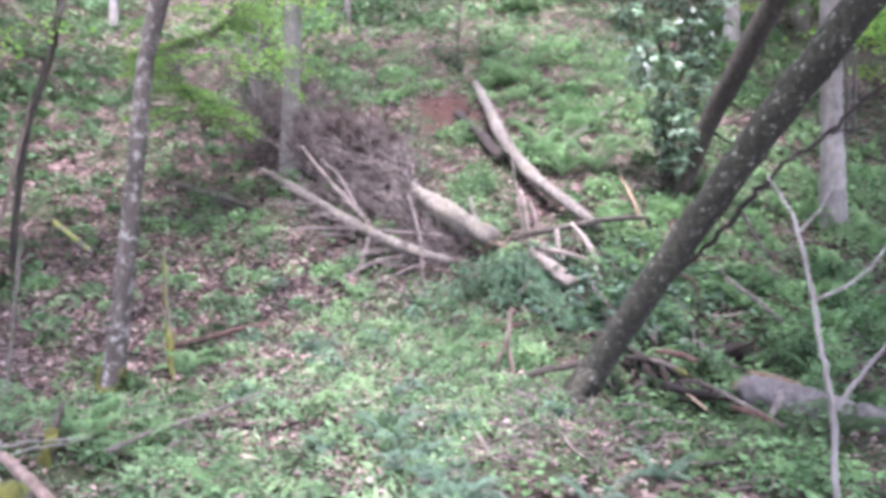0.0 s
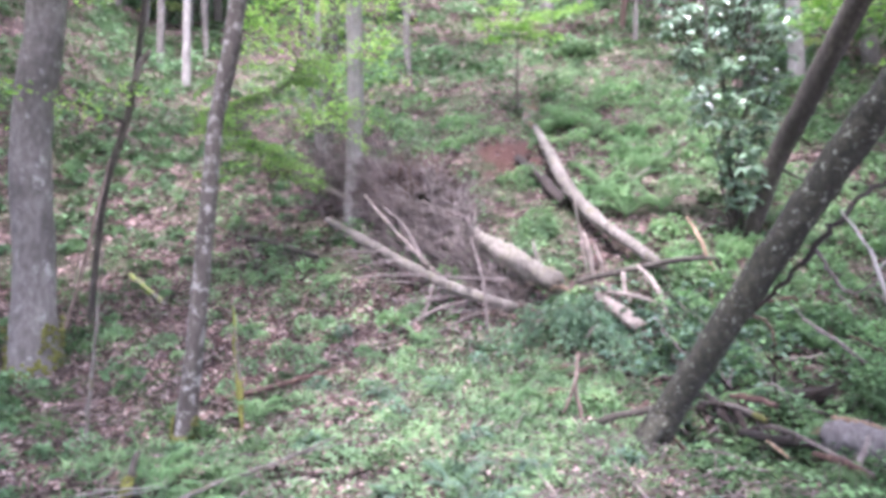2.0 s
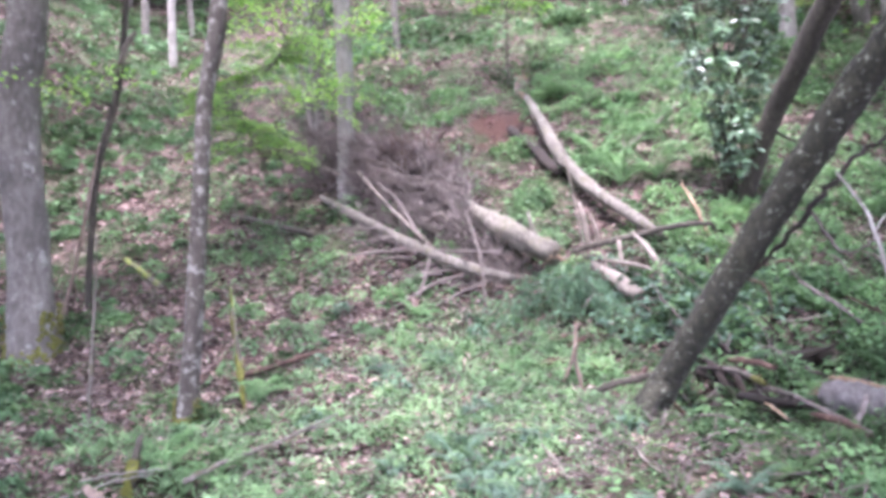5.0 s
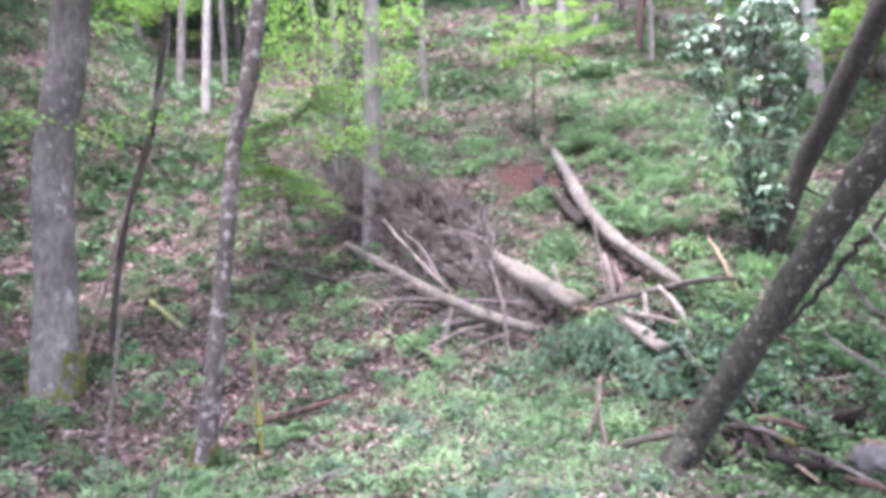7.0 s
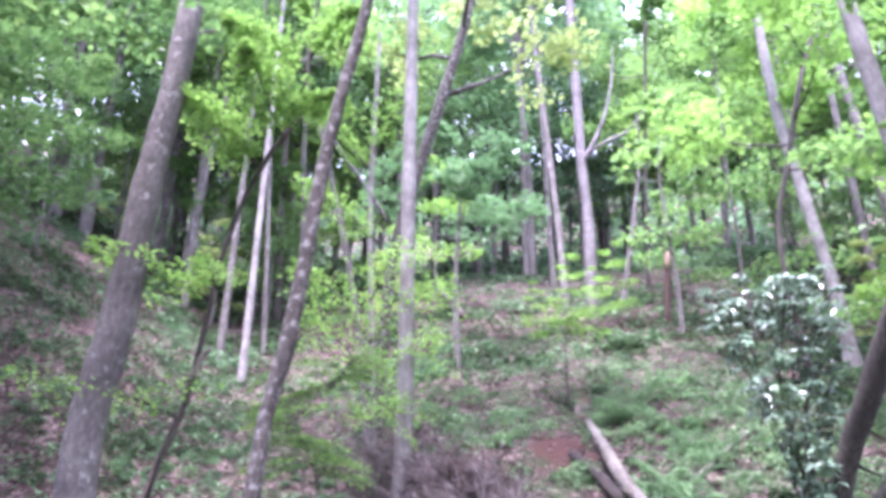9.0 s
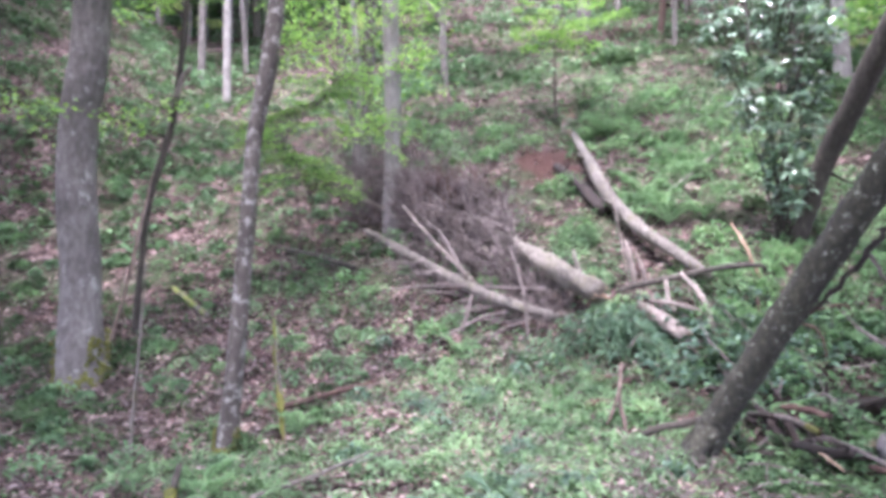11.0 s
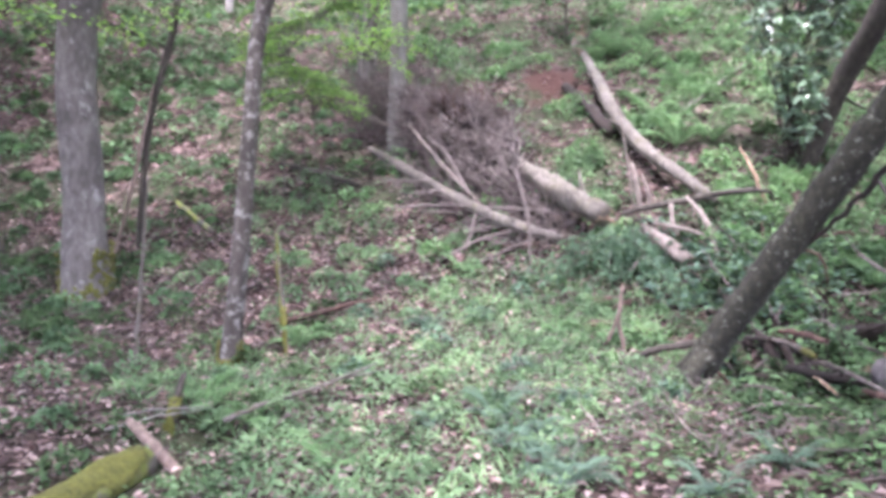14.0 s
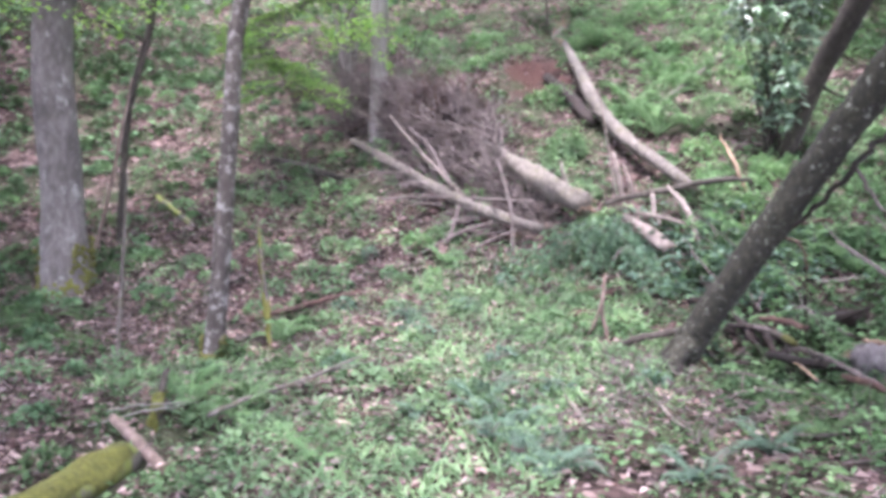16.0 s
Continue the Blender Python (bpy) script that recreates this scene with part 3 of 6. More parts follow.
# multi-stemmed young maple beside the pale trunk, with boughs of bright leaves reaching out
maple = thing("young_maple", (-3.55, 13.6, floor_z(-3.55, 13.6)), "multi-stemmed young maple with bright spring leaves", "tree", "woodland trees")
zb = floor_z(-3.5, 13.6)
part("stem", tube([(-3.5, 13.6, zb - 0.2, 0.06), (-3.52, 13.6, 4.47, 0.052), (-3.72, 13.6, 7.84, 0.053), (-3.7, 13.6, 10.44, 0.05), (-3.67, 13.6, 12.46, 0.03)], 8, 6, 0.05), BARK_PALE, maple)
part("stem", tube([(-3.6, 13.9, zb - 0.1, 0.06), (-3.99, 14.3, 5.59, 0.057), (-4.45, 14.5, 7.68, 0.068), (-4.86, 14.6, 9.3, 0.066), (-5.28, 14.6, 10.9, 0.03)], 8, 6, 0.05), BARK_GREY, maple)
part("stem", tube([(-3.51, 14.3, 8.18, 0.045), (-4.17, 14.4, 9.28, 0.05), (-4.75, 14.4, 10.17, 0.05), (-5.2, 14.3, 11.2, 0.02)], 6, 5, 0.05), BARK_GREY, maple)
boughs = [((-3.7, 13.5, 5.6), (-4.3, 11.3, 6.3)), ((-3.7, 13.5, 6.0), (-2.5, 11.2, 6.5)), ((-3.6, 13.5, 5.4), (-1.75, 11.4, 5.9)), ((-3.6, 13.5, 4.7), (-4.1, 11.2, 5.4)), ((-3.5, 13.5, 4.4), (-2.0, 11.3, 5.0)), ((-3.5, 13.5, 3.9), (-2.5, 11.3, 4.0)), ((-3.5, 13.5, 7.4), (-4.7, 12.0, 8.2)), ((-3.7, 13.6, 9.4), (-2.6, 12.6, 10.6)), ((-3.7, 13.6, 9.0), (-5.0, 12.6, 10.2)), ((-3.7, 13.6, 11.4), (-4.6, 12.8, 12.6))]
leaf_shapes = []
for a, b in boughs:
    part("bough", tube([(*a, 0.025), (*((np.array(a) + b) / 2 + [0, 0, 0.12]), 0.016), (*b, 0.005)], 5, 4, 0.05, 0.02), BARK_GREY, maple)
    leaf_shapes.append(spray(a, b, 460, 0.072, 0.36))
part("leaves", join(leaf_shapes), MAPLE, maple, "bright yellow-green leaves", False)

# bowed dark sapling between the big tree and the slender one
bowed = thing("bowed_sapling", (-5.55, 9.6, floor_z(-5.55, 9.6)), "bowed dark-barked sapling with sprays of bright leaves", "tree", "woodland trees")
part("stem", tube([(-5.6, 9.6, floor_z(-5.6, 9.6) - 0.2, 0.047), (-5.48, 9.6, 1.87, 0.045), (-5.34, 9.6, 2.7, 0.048), (-5.07, 9.6, 3.5, 0.046), (-4.94, 9.6, 4.2, 0.043), (-4.7, 9.6, 5.97, 0.040), (-4.23, 9.6, 7.21, 0.039), (-3.73, 9.6, 7.95, 0.036), (-3.71, 9.6, 8.86, 0.033), (-3.6, 9.6, 10.4, 0.017)], 8, 7, 0.069), BARK_DARK, bowed)
part("stub", tube([(-4.99, 9.6, 3.93, 0.045), (-4.88, 9.55, 4.15, 0.04), (-4.72, 9.5, 4.3, 0.03)], 7, 4, 0.1, 0, 0.05), DEADWOOD, bowed, "broken pale side stub")
leaf_shapes = []
for a, b, n in (((-4.3, 9.6, 7.0), (-5.35, 8.7, 8.0), 420), ((-4.0, 9.6, 7.5), (-4.3, 8.5, 8.5), 360), ((-3.73, 9.6, 7.9), (-2.95, 8.8, 7.7), 320), ((-3.7, 9.6, 8.6), (-4.9, 9.0, 9.4), 380), ((-3.7, 9.6, 8.9), (-2.7, 9.2, 9.5), 320), ((-4.85, 9.6, 5.0), (-5.95, 8.3, 5.5), 230), ((-4.8, 9.6, 5.2), (-4.4, 8.4, 5.2), 130), ((-5.1, 9.6, 3.4), (-6.4, 7.9, 3.75), 100), ((-5.0, 9.6, 3.6), (-4.3, 8.2, 3.6), 30), ((-3.65, 9.6, 9.8), (-4.4, 9.5, 10.6), 300)):
    part("bough", tube([(*a, 0.022), (*((np.array(a) + b) / 2 + [0, 0, 0.08]), 0.014), (*b, 0.004)], 5, 4, 0.05, 0.015), BARK_DARK, bowed)
    leaf_shapes.append(spray(a, b, n * (3 if b[2] > 6 else 2), 0.078, 0.45))
part("leaves", join(leaf_shapes), MAPLE, bowed, "bright yellow-green leaves", False)

# two trunks that lean over the hollow
lean_a = thing("leaning_tree", (1.12, 6.72, floor_z(1.12, 6.72)), "lichen-flecked dark trunk leaning steeply over the debris", "tree")
part("trunk", tube([(0.98, 6.8, -0.2, 0.165), (1.08, 6.74, 0.05, 0.145), (1.19, 6.68, 0.24, 0.136), (1.32, 6.6, 0.5, 0.12), (1.77, 6.2, 1.38, 0.122), (2.07, 5.9, 1.96, 0.123), (2.33, 5.6, 2.47, 0.124), (2.63, 5.3, 3.0, 0.126), (3.6, 4.6, 4.75, 0.14), (4.8, 4.0, 6.9, 0.12), (5.8, 3.6, 9.5, 0.05)], 26, 14, 0.07), BARK_LEAN, lean_a)
part("root", tube([(1.2, 6.6, 0.26, 0.08), (0.95, 6.55, 0.07, 0.06), (0.72, 6.45, -0.08, 0.04)], 9, 5, 0.08), BARK_LEAN, lean_a)
part("root", tube([(1.14, 6.62, 0.26, 0.09), (1.0, 6.47, 0.07, 0.07), (0.92, 6.32, -0.08, 0.05)], 9, 5, 0.08), BARK_LEAN, lean_a, "flat brown root buttress")
part("branch", tube([(1.75, 6.25, 1.12, 0.014), (2.02, 6.0, 1.5, 0.02), (2.2, 5.95, 1.74, 0.024), (2.55, 6.1, 2.05, 0.02), (2.98, 6.3, 2.33, 0.018), (3.42, 6.4, 2.7, 0.015), (4.1, 6.6, 3.1, 0.008)], 8, 6, 0.08, 0.012), BARK_RED, lean_a, "thin reddish-brown side branch")
part("branch", tube([(2.98, 6.3, 2.33, 0.014), (3.2, 6.4, 2.36, 0.01), (3.5, 6.5, 2.45, 0.004)], 6, 4, 0.08, 0.01), BARK_RED, lean_a, "thin reddish-brown side branch")
part("branch", tube([(2.16, 5.95, 1.68, 0.016), (2.25, 5.9, 1.5, 0.014), (2.4, 5.85, 1.35, 0.011), (2.62, 5.85, 1.5, 0.005)], 6, 5, 0.08, 0.01), TWIG, lean_a, "thin grey side branch")
lean_shapes = []
for k in range(5):
    b = np.array([4.0 + 0.42 * k, 4.3 - 0.18 * k, 5.5 + 0.85 * k])
    tip = b + [1.3 * math.cos(2.2 * k) + 0.6, 1.2 * math.sin(2.2 * k) - 0.4, 1.0]
    part("limb", tube([(*b, 0.04), (*tip, 0.01)], 6, 4, 0.06, 0.02), BARK_LEAN, lean_a)
    lean_shapes.append(puff(tip, (1.9, 1.9, 0.8), 1500, 0.14))
part("crown", join(lean_shapes), CANOPY, lean_a, "", False)
lean_b = thing("leaning_tree", (3.36, 11.85, floor_z(3.36, 11.85)), "dark slanting trunk standing beside the evergreen shrub", "tree")
part("trunk", tube([(3.24, 11.97, floor_z(3.24, 11.97) - 0.2, 0.085), (3.36, 11.81, 1.93, 0.105), (3.59, 11.4, 2.91, 0.14), (3.81, 10.9, 3.63, 0.155), (4.08, 10.4, 4.43, 0.158), (4.45, 9.8, 5.5, 0.155), (5.3, 9.0, 8.0, 0.12), (6.0, 8.5, 11.0, 0.05)], 16, 7, 0.05), BARK_DARK, lean_b)
part("branch", tube([(3.6, 11.4, 2.95, 0.03), (3.8, 11.2, 2.75, 0.022), (4.1, 11.0, 2.6, 0.01)], 6, 4, 0.08), BARK_DARK, lean_b)
lean_shapes = []
for k in range(5):
    b = np.array([5.0 + 0.22 * k, 9.3 - 0.15 * k, 7.0 + 0.9 * k])
    tip = b + [1.3 * math.cos(2.2 * k) + 0.3, 1.2 * math.sin(2.2 * k), 1.0]
    part("limb", tube([(*b, 0.04), (*tip, 0.01)], 6, 4, 0.06, 0.02), BARK_DARK, lean_b)
    lean_shapes.append(puff(tip, (1.0, 1.0, 0.6), 260, 0.15))
part("crown", join(lean_shapes), CANOPY, lean_b, "", False)

# glossy evergreen shrub against the slanting trunk
shrub = thing("evergreen_shrub", (3.1, 12.05, floor_z(3.1, 12.05)), "tall evergreen shrub with glossy dark leaves catching the light", "shrub")
shapes, fine = [], []
zs = floor_z(3.1, 12.05)
tall = np.array([2.3, 2.72, 3.1, 3.4, 3.9, 4.3, 4.7, 5.05, 5.4, 5.75])
lo = np.array([3.1, 3.0, 2.94, 2.8, 2.42, 2.3, 2.24, 2.0, 1.95, 3.2])
hi = np.array([3.45, 3.42, 3.56, 3.69, 3.85, 3.92, 3.96, 3.98, 3.96, 3.65])
for k in range(310):
    # drooping whorls of long leaves at the twig ends
    pz = 2.3 + 3.4 * ((k * 0.618) % 1.0) ** 0.72
    l, r = np.interp(pz, tall, lo), np.interp(pz, tall, hi)
    px = l + (r - l) * rng.uniform(0, 1)
    hub = np.array([px, 11.65 + 0.28 * rng.normal(), pz])
    inner = np.array([3.1 + 0.45 * (px - 3.1), 11.9, zs + 0.75 * (pz - zs)])
    if k % 40 == 0:
        part("stem", tube([(3.2 + 0.05 * (k % 3), 12.05, zs - 0.1, 0.022), (*((inner + [3.2, 12.0, zs]) / 2), 0.018), (*inner, 0.012), (*hub, 0.005)], 6, 5, 0.06, 0.015), BARK_DARK, shrub)
    else:
        fine.append(tube([(*(inner + (hub - inner) * 0.45), 0.008), (*hub, 0.004)], 4, 3, 0.06, 0.01))
    n = int(rng.integers(7, 12))
    ray = compass(n)
    at = hub + ray * 0.015 + rng.normal(0, 0.012, (n, 3))
    ah = ray + np.stack([np.zeros(n), np.full(n, -0.2), rng.normal(-0.45, 0.35, n)], 1)
    shapes.append(broad(at, ah, unit(np.array([0.0, -0.35, 0.85]) + rng.normal(0, 0.3, (n, 3))), rng.uniform(0.1, 0.17, n), rng.uniform(0.34, 0.46, n), 0.03, 0.14))
part("leaves", join(shapes), HOLLY, shrub, "glossy dark green leaves", False)
tagged(part("twig_spread", join(fine), BARK_DARK, shrub), kind="stuff")
for x0, x1 in ((3.04, 3.1), (3.2, 3.28)):
    part("stem", tube([(x0, 11.7, 3.6, 0.012), (x0 + 0.03, 11.75, 2.9, 0.016), (x1, 11.85, zs - 0.1, 0.02)], 6, 5, 0.06, 0.01), BARK_DARK, shrub)

# leafy bush left of the brush pile
bush = thing("leafy_bush", (-4.0, 10.9, floor_z(-4.0, 10.9)), "airy bush with fine twigs and fresh green leaves", "shrub")
shapes = []
zs = floor_z(-4.0, 10.9)
for k in range(9):
    a = 2.4 * k
    tip = np.array([-3.7 + 0.6 * math.cos(a), 10.75 + 0.35 * math.sin(a), zs + 1.5 + 1.5 * k / 8])
    part("stem", tube([(-3.75 + 0.5 * math.cos(a), 10.95 + 0.3 * math.sin(a), zs - 0.15, 0.007), (*(np.array([-3.75 + 0.4 * math.cos(a), 10.85, zs + 0.5 * (tip[2] - zs)]) + rng.normal(0, 0.08, 3)), 0.006), (*tip, 0.003)], 5, 4, 0.06, 0.02), TWIG, bush)
for k in range(96):
    u = ((k * 0.618) % 1.0)
    hub = np.array([-3.68 + 0.74 * math.cos(2.4 * k) * (0.5 + 0.5 * u), 10.8 + 0.35 * math.sin(2.4 * k), zs + 1.42 + 1.75 * u])
    out = np.array([math.cos(2.4 * k), 0.4 * math.sin(2.4 * k) - 0.25, 0.0])
    end = hub + out * rng.uniform(0.3, 0.55) + [0, 0, rng.normal(-0.08, 0.08)]
    shapes.append(spray(hub - out * 0.15, end, 52, 0.046, 0.95, 0.2))
    part("twig", tube([(*(hub - out * 0.3 - [0, 0, 0.2]), 0.008), (*hub, 0.006), (*end, 0.002)], 4, 3, 0.06, 0.015), TWIG, bush)
for a, b, n in (((-3.75, 10.7, 3.05), (-4.45, 10.2, 2.82), 170), ((-3.6, 10.6, 2.95), (-4.05, 10.1, 2.72), 140), ((-3.4, 10.6, 3.7), (-3.95, 10.1, 3.6), 150), ((-3.2, 10.7, 4.2), (-3.7, 10.2, 4.3), 150), ((-3.3, 11.3, 4.28), (-2.25, 11.2, 3.32), 130), ((-3.2, 11.3, 4.5), (-2.55, 11.1, 3.85), 110), ((-3.9, 10.9, 4.3), (-3.0, 10.7, 3.7), 150), ((-4.2, 10.9, 4.5), (-4.6, 10.6, 4.0), 150)):
    shapes.append(spray(a, b, n, 0.052, 0.7, 0.2))
    part("bough", tube([(*a, 0.012), (*((np.array(a) + b) / 2 + [0, 0, 0.05]), 0.009), (*b, 0.003)], 5, 4, 0.06), TWIG, bush)
part("leaves", join(shapes[::2]), MAPLE, bush, "fresh green leaves", False)
part("shaded_leaves", join(shapes[1::2]), CANOPY, bush, "deeper green leaves", False)

# small rounded tree with bluish leaves up the slope
zs = floor_z(-2.9, 20.0)
tree("tree", "small round-crowned tree with bluish green leaves", [(-2.9, 20.0, zs, 0.08), (-2.95, 20.0, zs + 2.5, 0.07), (-2.85, 20.0, zs + 4, 0.05)], BARK_GREY, 6.3, CANOPY_BLUE, 3.0, 8, 2200, 0.2, 1.9, sides=8)

# ---- far woods: repeated trees over the shoulder of the hill ----


def far_tree(seed, tall, girth, mat_leaf, n, size):
    root = thing("tree", (0, 0, 0), "tall woodland tree in full spring leaf", "tree", "far woodland trees")
    lean = 0.05 * math.sin(seed)
    part("trunk", tube([(0, 0, -0.6, girth * 1.25), (0, 0, 0.2, girth), (lean * tall * 0.5, 0, tall * 0.5, girth * 0.75), (lean * tall, 0.2, tall, girth * 0.15)], 7, 5, 0.06), BARK_GREY, root)
    shapes = []
    for k in range(9):
        zz = tall * (0.34 + 0.62 * k / 8)
        a = 2.4 * k + seed
        far = tall * 0.2 * (1.15 - 0.55 * abs(k / 8 - 0.35)) * rng.uniform(0.7, 1.2)
        b = np.array([lean * zz, 0, zz * 0.94])
        tip = b + [math.cos(a) * far, math.sin(a) * far, 0.25 * far + 0.5]
        part("limb", tube([(*b, girth * 0.35), (*tip, girth * 0.08)], 5, 3, 0.06, 0.04), BARK_GREY, root)
        shapes.append(puff(tip, (far * 0.75, far * 0.75, tall * 0.075), n // 9, size, 0.5))
    part("crown", join(shapes), mat_leaf, root, "", False)
    return root


woods = [far_tree(0.3, 16, 0.17, CANOPY, 9000, 0.2), far_tree(1.9, 18, 0.2, CANOPY, 9000, 0.21), far_tree(3.7, 13.5, 0.13, MAPLE, 8000, 0.18), far_tree(5.1, 17, 0.17, CANOPY_BLUE, 9000, 0.2), far_tree(4.4, 16.5, 0.17, CANOPY_DEEP, 9000, 0.19)]
spots = []
for ring, count in ((31, 17), (37, 19), (45, 17)):
    for k in range(count):
        turn = -47 + 94 * (k + rng.uniform(0.1, 0.9)) / count
        far = ring + rng.uniform(-2.5, 2.5)
        x, y = far * math.sin(radians(turn)), far * math.cos(radians(turn))
        if abs(turn) < 9 and far < 37 or 8 < turn < 15 and far < 41:
            continue
        spots.append((x, y, turn))
for k, (x, y, turn) in enumerate(spots):
    kind = woods[2 if 3 < turn < 30 and k % 2 else 4 if turn < -18 and k % 3 else (k * 3 + k // 5) % 4]
    s = rng.uniform(0.85, 1.15) * (1.12 if 8.5 < turn < 15 else 1.0)
    m = Matrix.Translation((x, y, floor_z(x, y))) @ Matrix.Rotation(rng.uniform(0, 6.28), 4, "Z") @ Matrix.Scale(s, 4)
    if k < 5:
        woods[k].matrix_basis = m
        kind = None
    else:
        c = copy_thing(kind, m)
        c.matrix_basis = m


def conifer(seed, tall, girth):
    """A tall forest conifer: a straight trunk and drooping boughs of short needles from low down."""
    root = thing("conifer", (0, 0, 0), "tall dark conifer with drooping boughs at the head of the slope", "tree", "far conifers")
    part("trunk", tube([(0, 0, -0.6, girth * 1.2), (0, 0, 0.2, girth), (0.1, 0, tall * 0.5, girth * 0.7), (0.1, 0.1, tall, 0.02)], 8, 5, 0.05), BARK_GREY, root)
    shapes = []
    for k in range(54):
        u = (k + 0.5) / 54
        zz = tall * (0.16 + 0.83 * u)
        a = 2.4 * k + seed
        far = tall * 0.17 * (1.08 - u) ** 0.75 * rng.uniform(0.7, 1.2)
        b = np.array([0.1, 0, zz])
        tip = b + [math.cos(a) * far, math.sin(a) * far, -0.22 * far]
        if k % 3 == 0:
            part("bough", tube([(*b, 0.04), (*tip, 0.01)], 4, 3, 0.05, 0.03), BARK_GREY, root)
        shapes.append(spray(b, tip, 110, 0.2, 0.5, 0.3))
    part("needles", join(shapes), CONIFER, root, "", False)
    return root


firs = conifer(0.7, 23, 0.24)
for k, (turn, far, s) in enumerate(((-6.6, 40, 1.0), (-4.4, 44, 1.15), (-2.3, 38.5, 0.95), (-0.4, 43, 1.15), (1.8, 39, 1.0), (3.6, 44, 1.1), (5.0, 48, 1.0), (-9.0, 45, 1.1), (-12.0, 42, 1.05), (-15.5, 44, 1.05), (-22.5, 42, 1.05), (-26.0, 40, 1.1), (-29.5, 43, 1.1))):
    x, y = far * math.sin(radians(turn)), far * math.cos(radians(turn))
    m = Matrix.Translation((x, y, floor_z(x, y))) @ Matrix.Rotation(1.9 * k, 4, "Z") @ Matrix.Scale(s, 4)
    if k:
        copy_thing(firs, m).matrix_basis = m
    else:
        firs.matrix_basis = m

for turn, far, s in ((3.2, 45, 1.1), (5.5, 44, 1.0), (7.6, 47, 1.0), (10.2, 45, 1.05), (12.2, 43, 1.1), (14.0, 46, 1.15), (16.5, 43, 1.1), (-24.0, 34, 1.05), (-27.0, 31, 1.0), (-25.5, 38, 1.15), (-30.0, 35, 1.1), (-21.0, 36, 1.0)):
    x, y = far * math.sin(radians(turn)), far * math.cos(radians(turn))
    m = Matrix.Translation((x, y, floor_z(x, y))) @ Matrix.Rotation(turn, 4, "Z") @ Matrix.Scale(s, 4)
    copy_thing(woods[4 if turn < 0 else int(far) % 2], m).matrix_basis = m

# the same kind of trees, added unseen behind and beside the onlooker as shade
shade = far_tree(0.9, 16.5, 0.18, CANOPY, 1900, 0.5)
for k in range(18):
    turn = 84 + 186 * (k + rng.uniform(0.2, 0.8)) / 18
    far = rng.uniform(24, 32) if 120 < turn < 240 else rng.uniform(14, 20)
    x, y = far * math.sin(radians(turn)), far * math.cos(radians(turn))
    m = Matrix.Translation((x, y, floor_z(x, y))) @ Matrix.Rotation(rng.uniform(0, 6.28), 4, "Z") @ Matrix.Scale(rng.uniform(0.9, 1.1), 4)
    if k:
        copy_thing(shade, m).matrix_basis = m
    else:
        shade.matrix_basis = m
# trees added beside the onlooker so their crowns darken the left and right ground
near = far_tree(2.6, 15, 0.18, CANOPY, 7000, 0.2)
for k, (x, y) in enumerate(((-9.0, 2.2), (-14.5, 7.8), (-12.6, 6.6), (-14.0, 11.0), (-15.6, 13.6), (-11.4, 4.2), (-16.5, 10.0), (-14.0, 6.0), (9.5, 7.0), (7.4, 3.6), (6.0, 0.5), (11.0, 10.0), (12.0, 5.5), (4.6, -0.6), (5.4, 2.8), (-6.6, 1.0), (-4.9, -1.2), (-8.6, 1.6), (6.3, 5.4), (4.7, 1.6))):
    m = Matrix.Translation((x, y, floor_z(x, y))) @ Matrix.Rotation(1.7 * k, 4, "Z")
    if k:
        copy_thing(woods[4] if x < -11 else near, m).matrix_basis = m
    else:
        near.matrix_basis = m


def understorey(seed, tall, mat_leaf, n, size):
    root = thing("sapling", (0, 0, 0), "understorey sapling with tiers of spring leaves", "sapling", "understorey saplings")
    part("stem", tube([(0, 0, -0.3, 0.045), (0.05, 0, tall * 0.5, 0.035), (0.2 * math.cos(seed), 0.2 * math.sin(seed), tall, 0.008)], 6, 5, 0.06, 0.02), BARK_GREY, root)
    shapes = []
    for k in range(9):
        zz = tall * (0.22 + 0.75 * k / 8)
        a = 2.4 * k + seed
        far = tall * 0.3 * (1.1 - 0.65 * k / 8)
        b = np.array([0.05, 0, zz])
        tip = b + [math.cos(a) * far, math.sin(a) * far, 0.12 * far]
        part("bough", tube([(*b, 0.016), (*tip, 0.004)], 4, 3, 0.06, 0.02), BARK_GREY, root)
        shapes.append(spray(b, tip, n // 9, size, 0.55))
    part("leaves", join(shapes), mat_leaf, root, "", False)
    return root


saplings = [understorey(0.5, 8.0, MAPLE, 2400, 0.15), understorey(2.2, 6.0, CANOPY, 2000, 0.14), understorey(4.0, 10.0, CANOPY, 2800, 0.16), understorey(5.2, 4.0, CANOPY_PALE, 1100, 0.13), understorey(1.2, 8.5, CANOPY_DEEP, 2600, 0.15)]
spots = []
for k in range(52):
    x, y = rng.uniform(-26, -7.5), rng.uniform(15, 34)
    if y > 24 or x < -0.75 * y:
        spots.append((x, y))
for k in range(38):
    spots.append((rng.uniform(6.5, 22), rng.uniform(13.5, 30)))
spots += [(-5.6, 23.0), (-4.5, 25.5), (4.2, 26.0), (5.0, 21.5)]
for k, (x, y) in enumerate(spots):
    m = Matrix.Translation((x, y, floor_z(x, y))) @ Matrix.Rotation(rng.uniform(0, 6.28), 4, "Z") @ Matrix.Scale(rng.uniform(0.75, 1.2), 4)
    if k < 5:
        saplings[k].matrix_basis = m
    else:
        copy_thing(saplings[4 if x < -9 and k % 5 or x > 9 and k % 2 else k % 4], m).matrix_basis = m
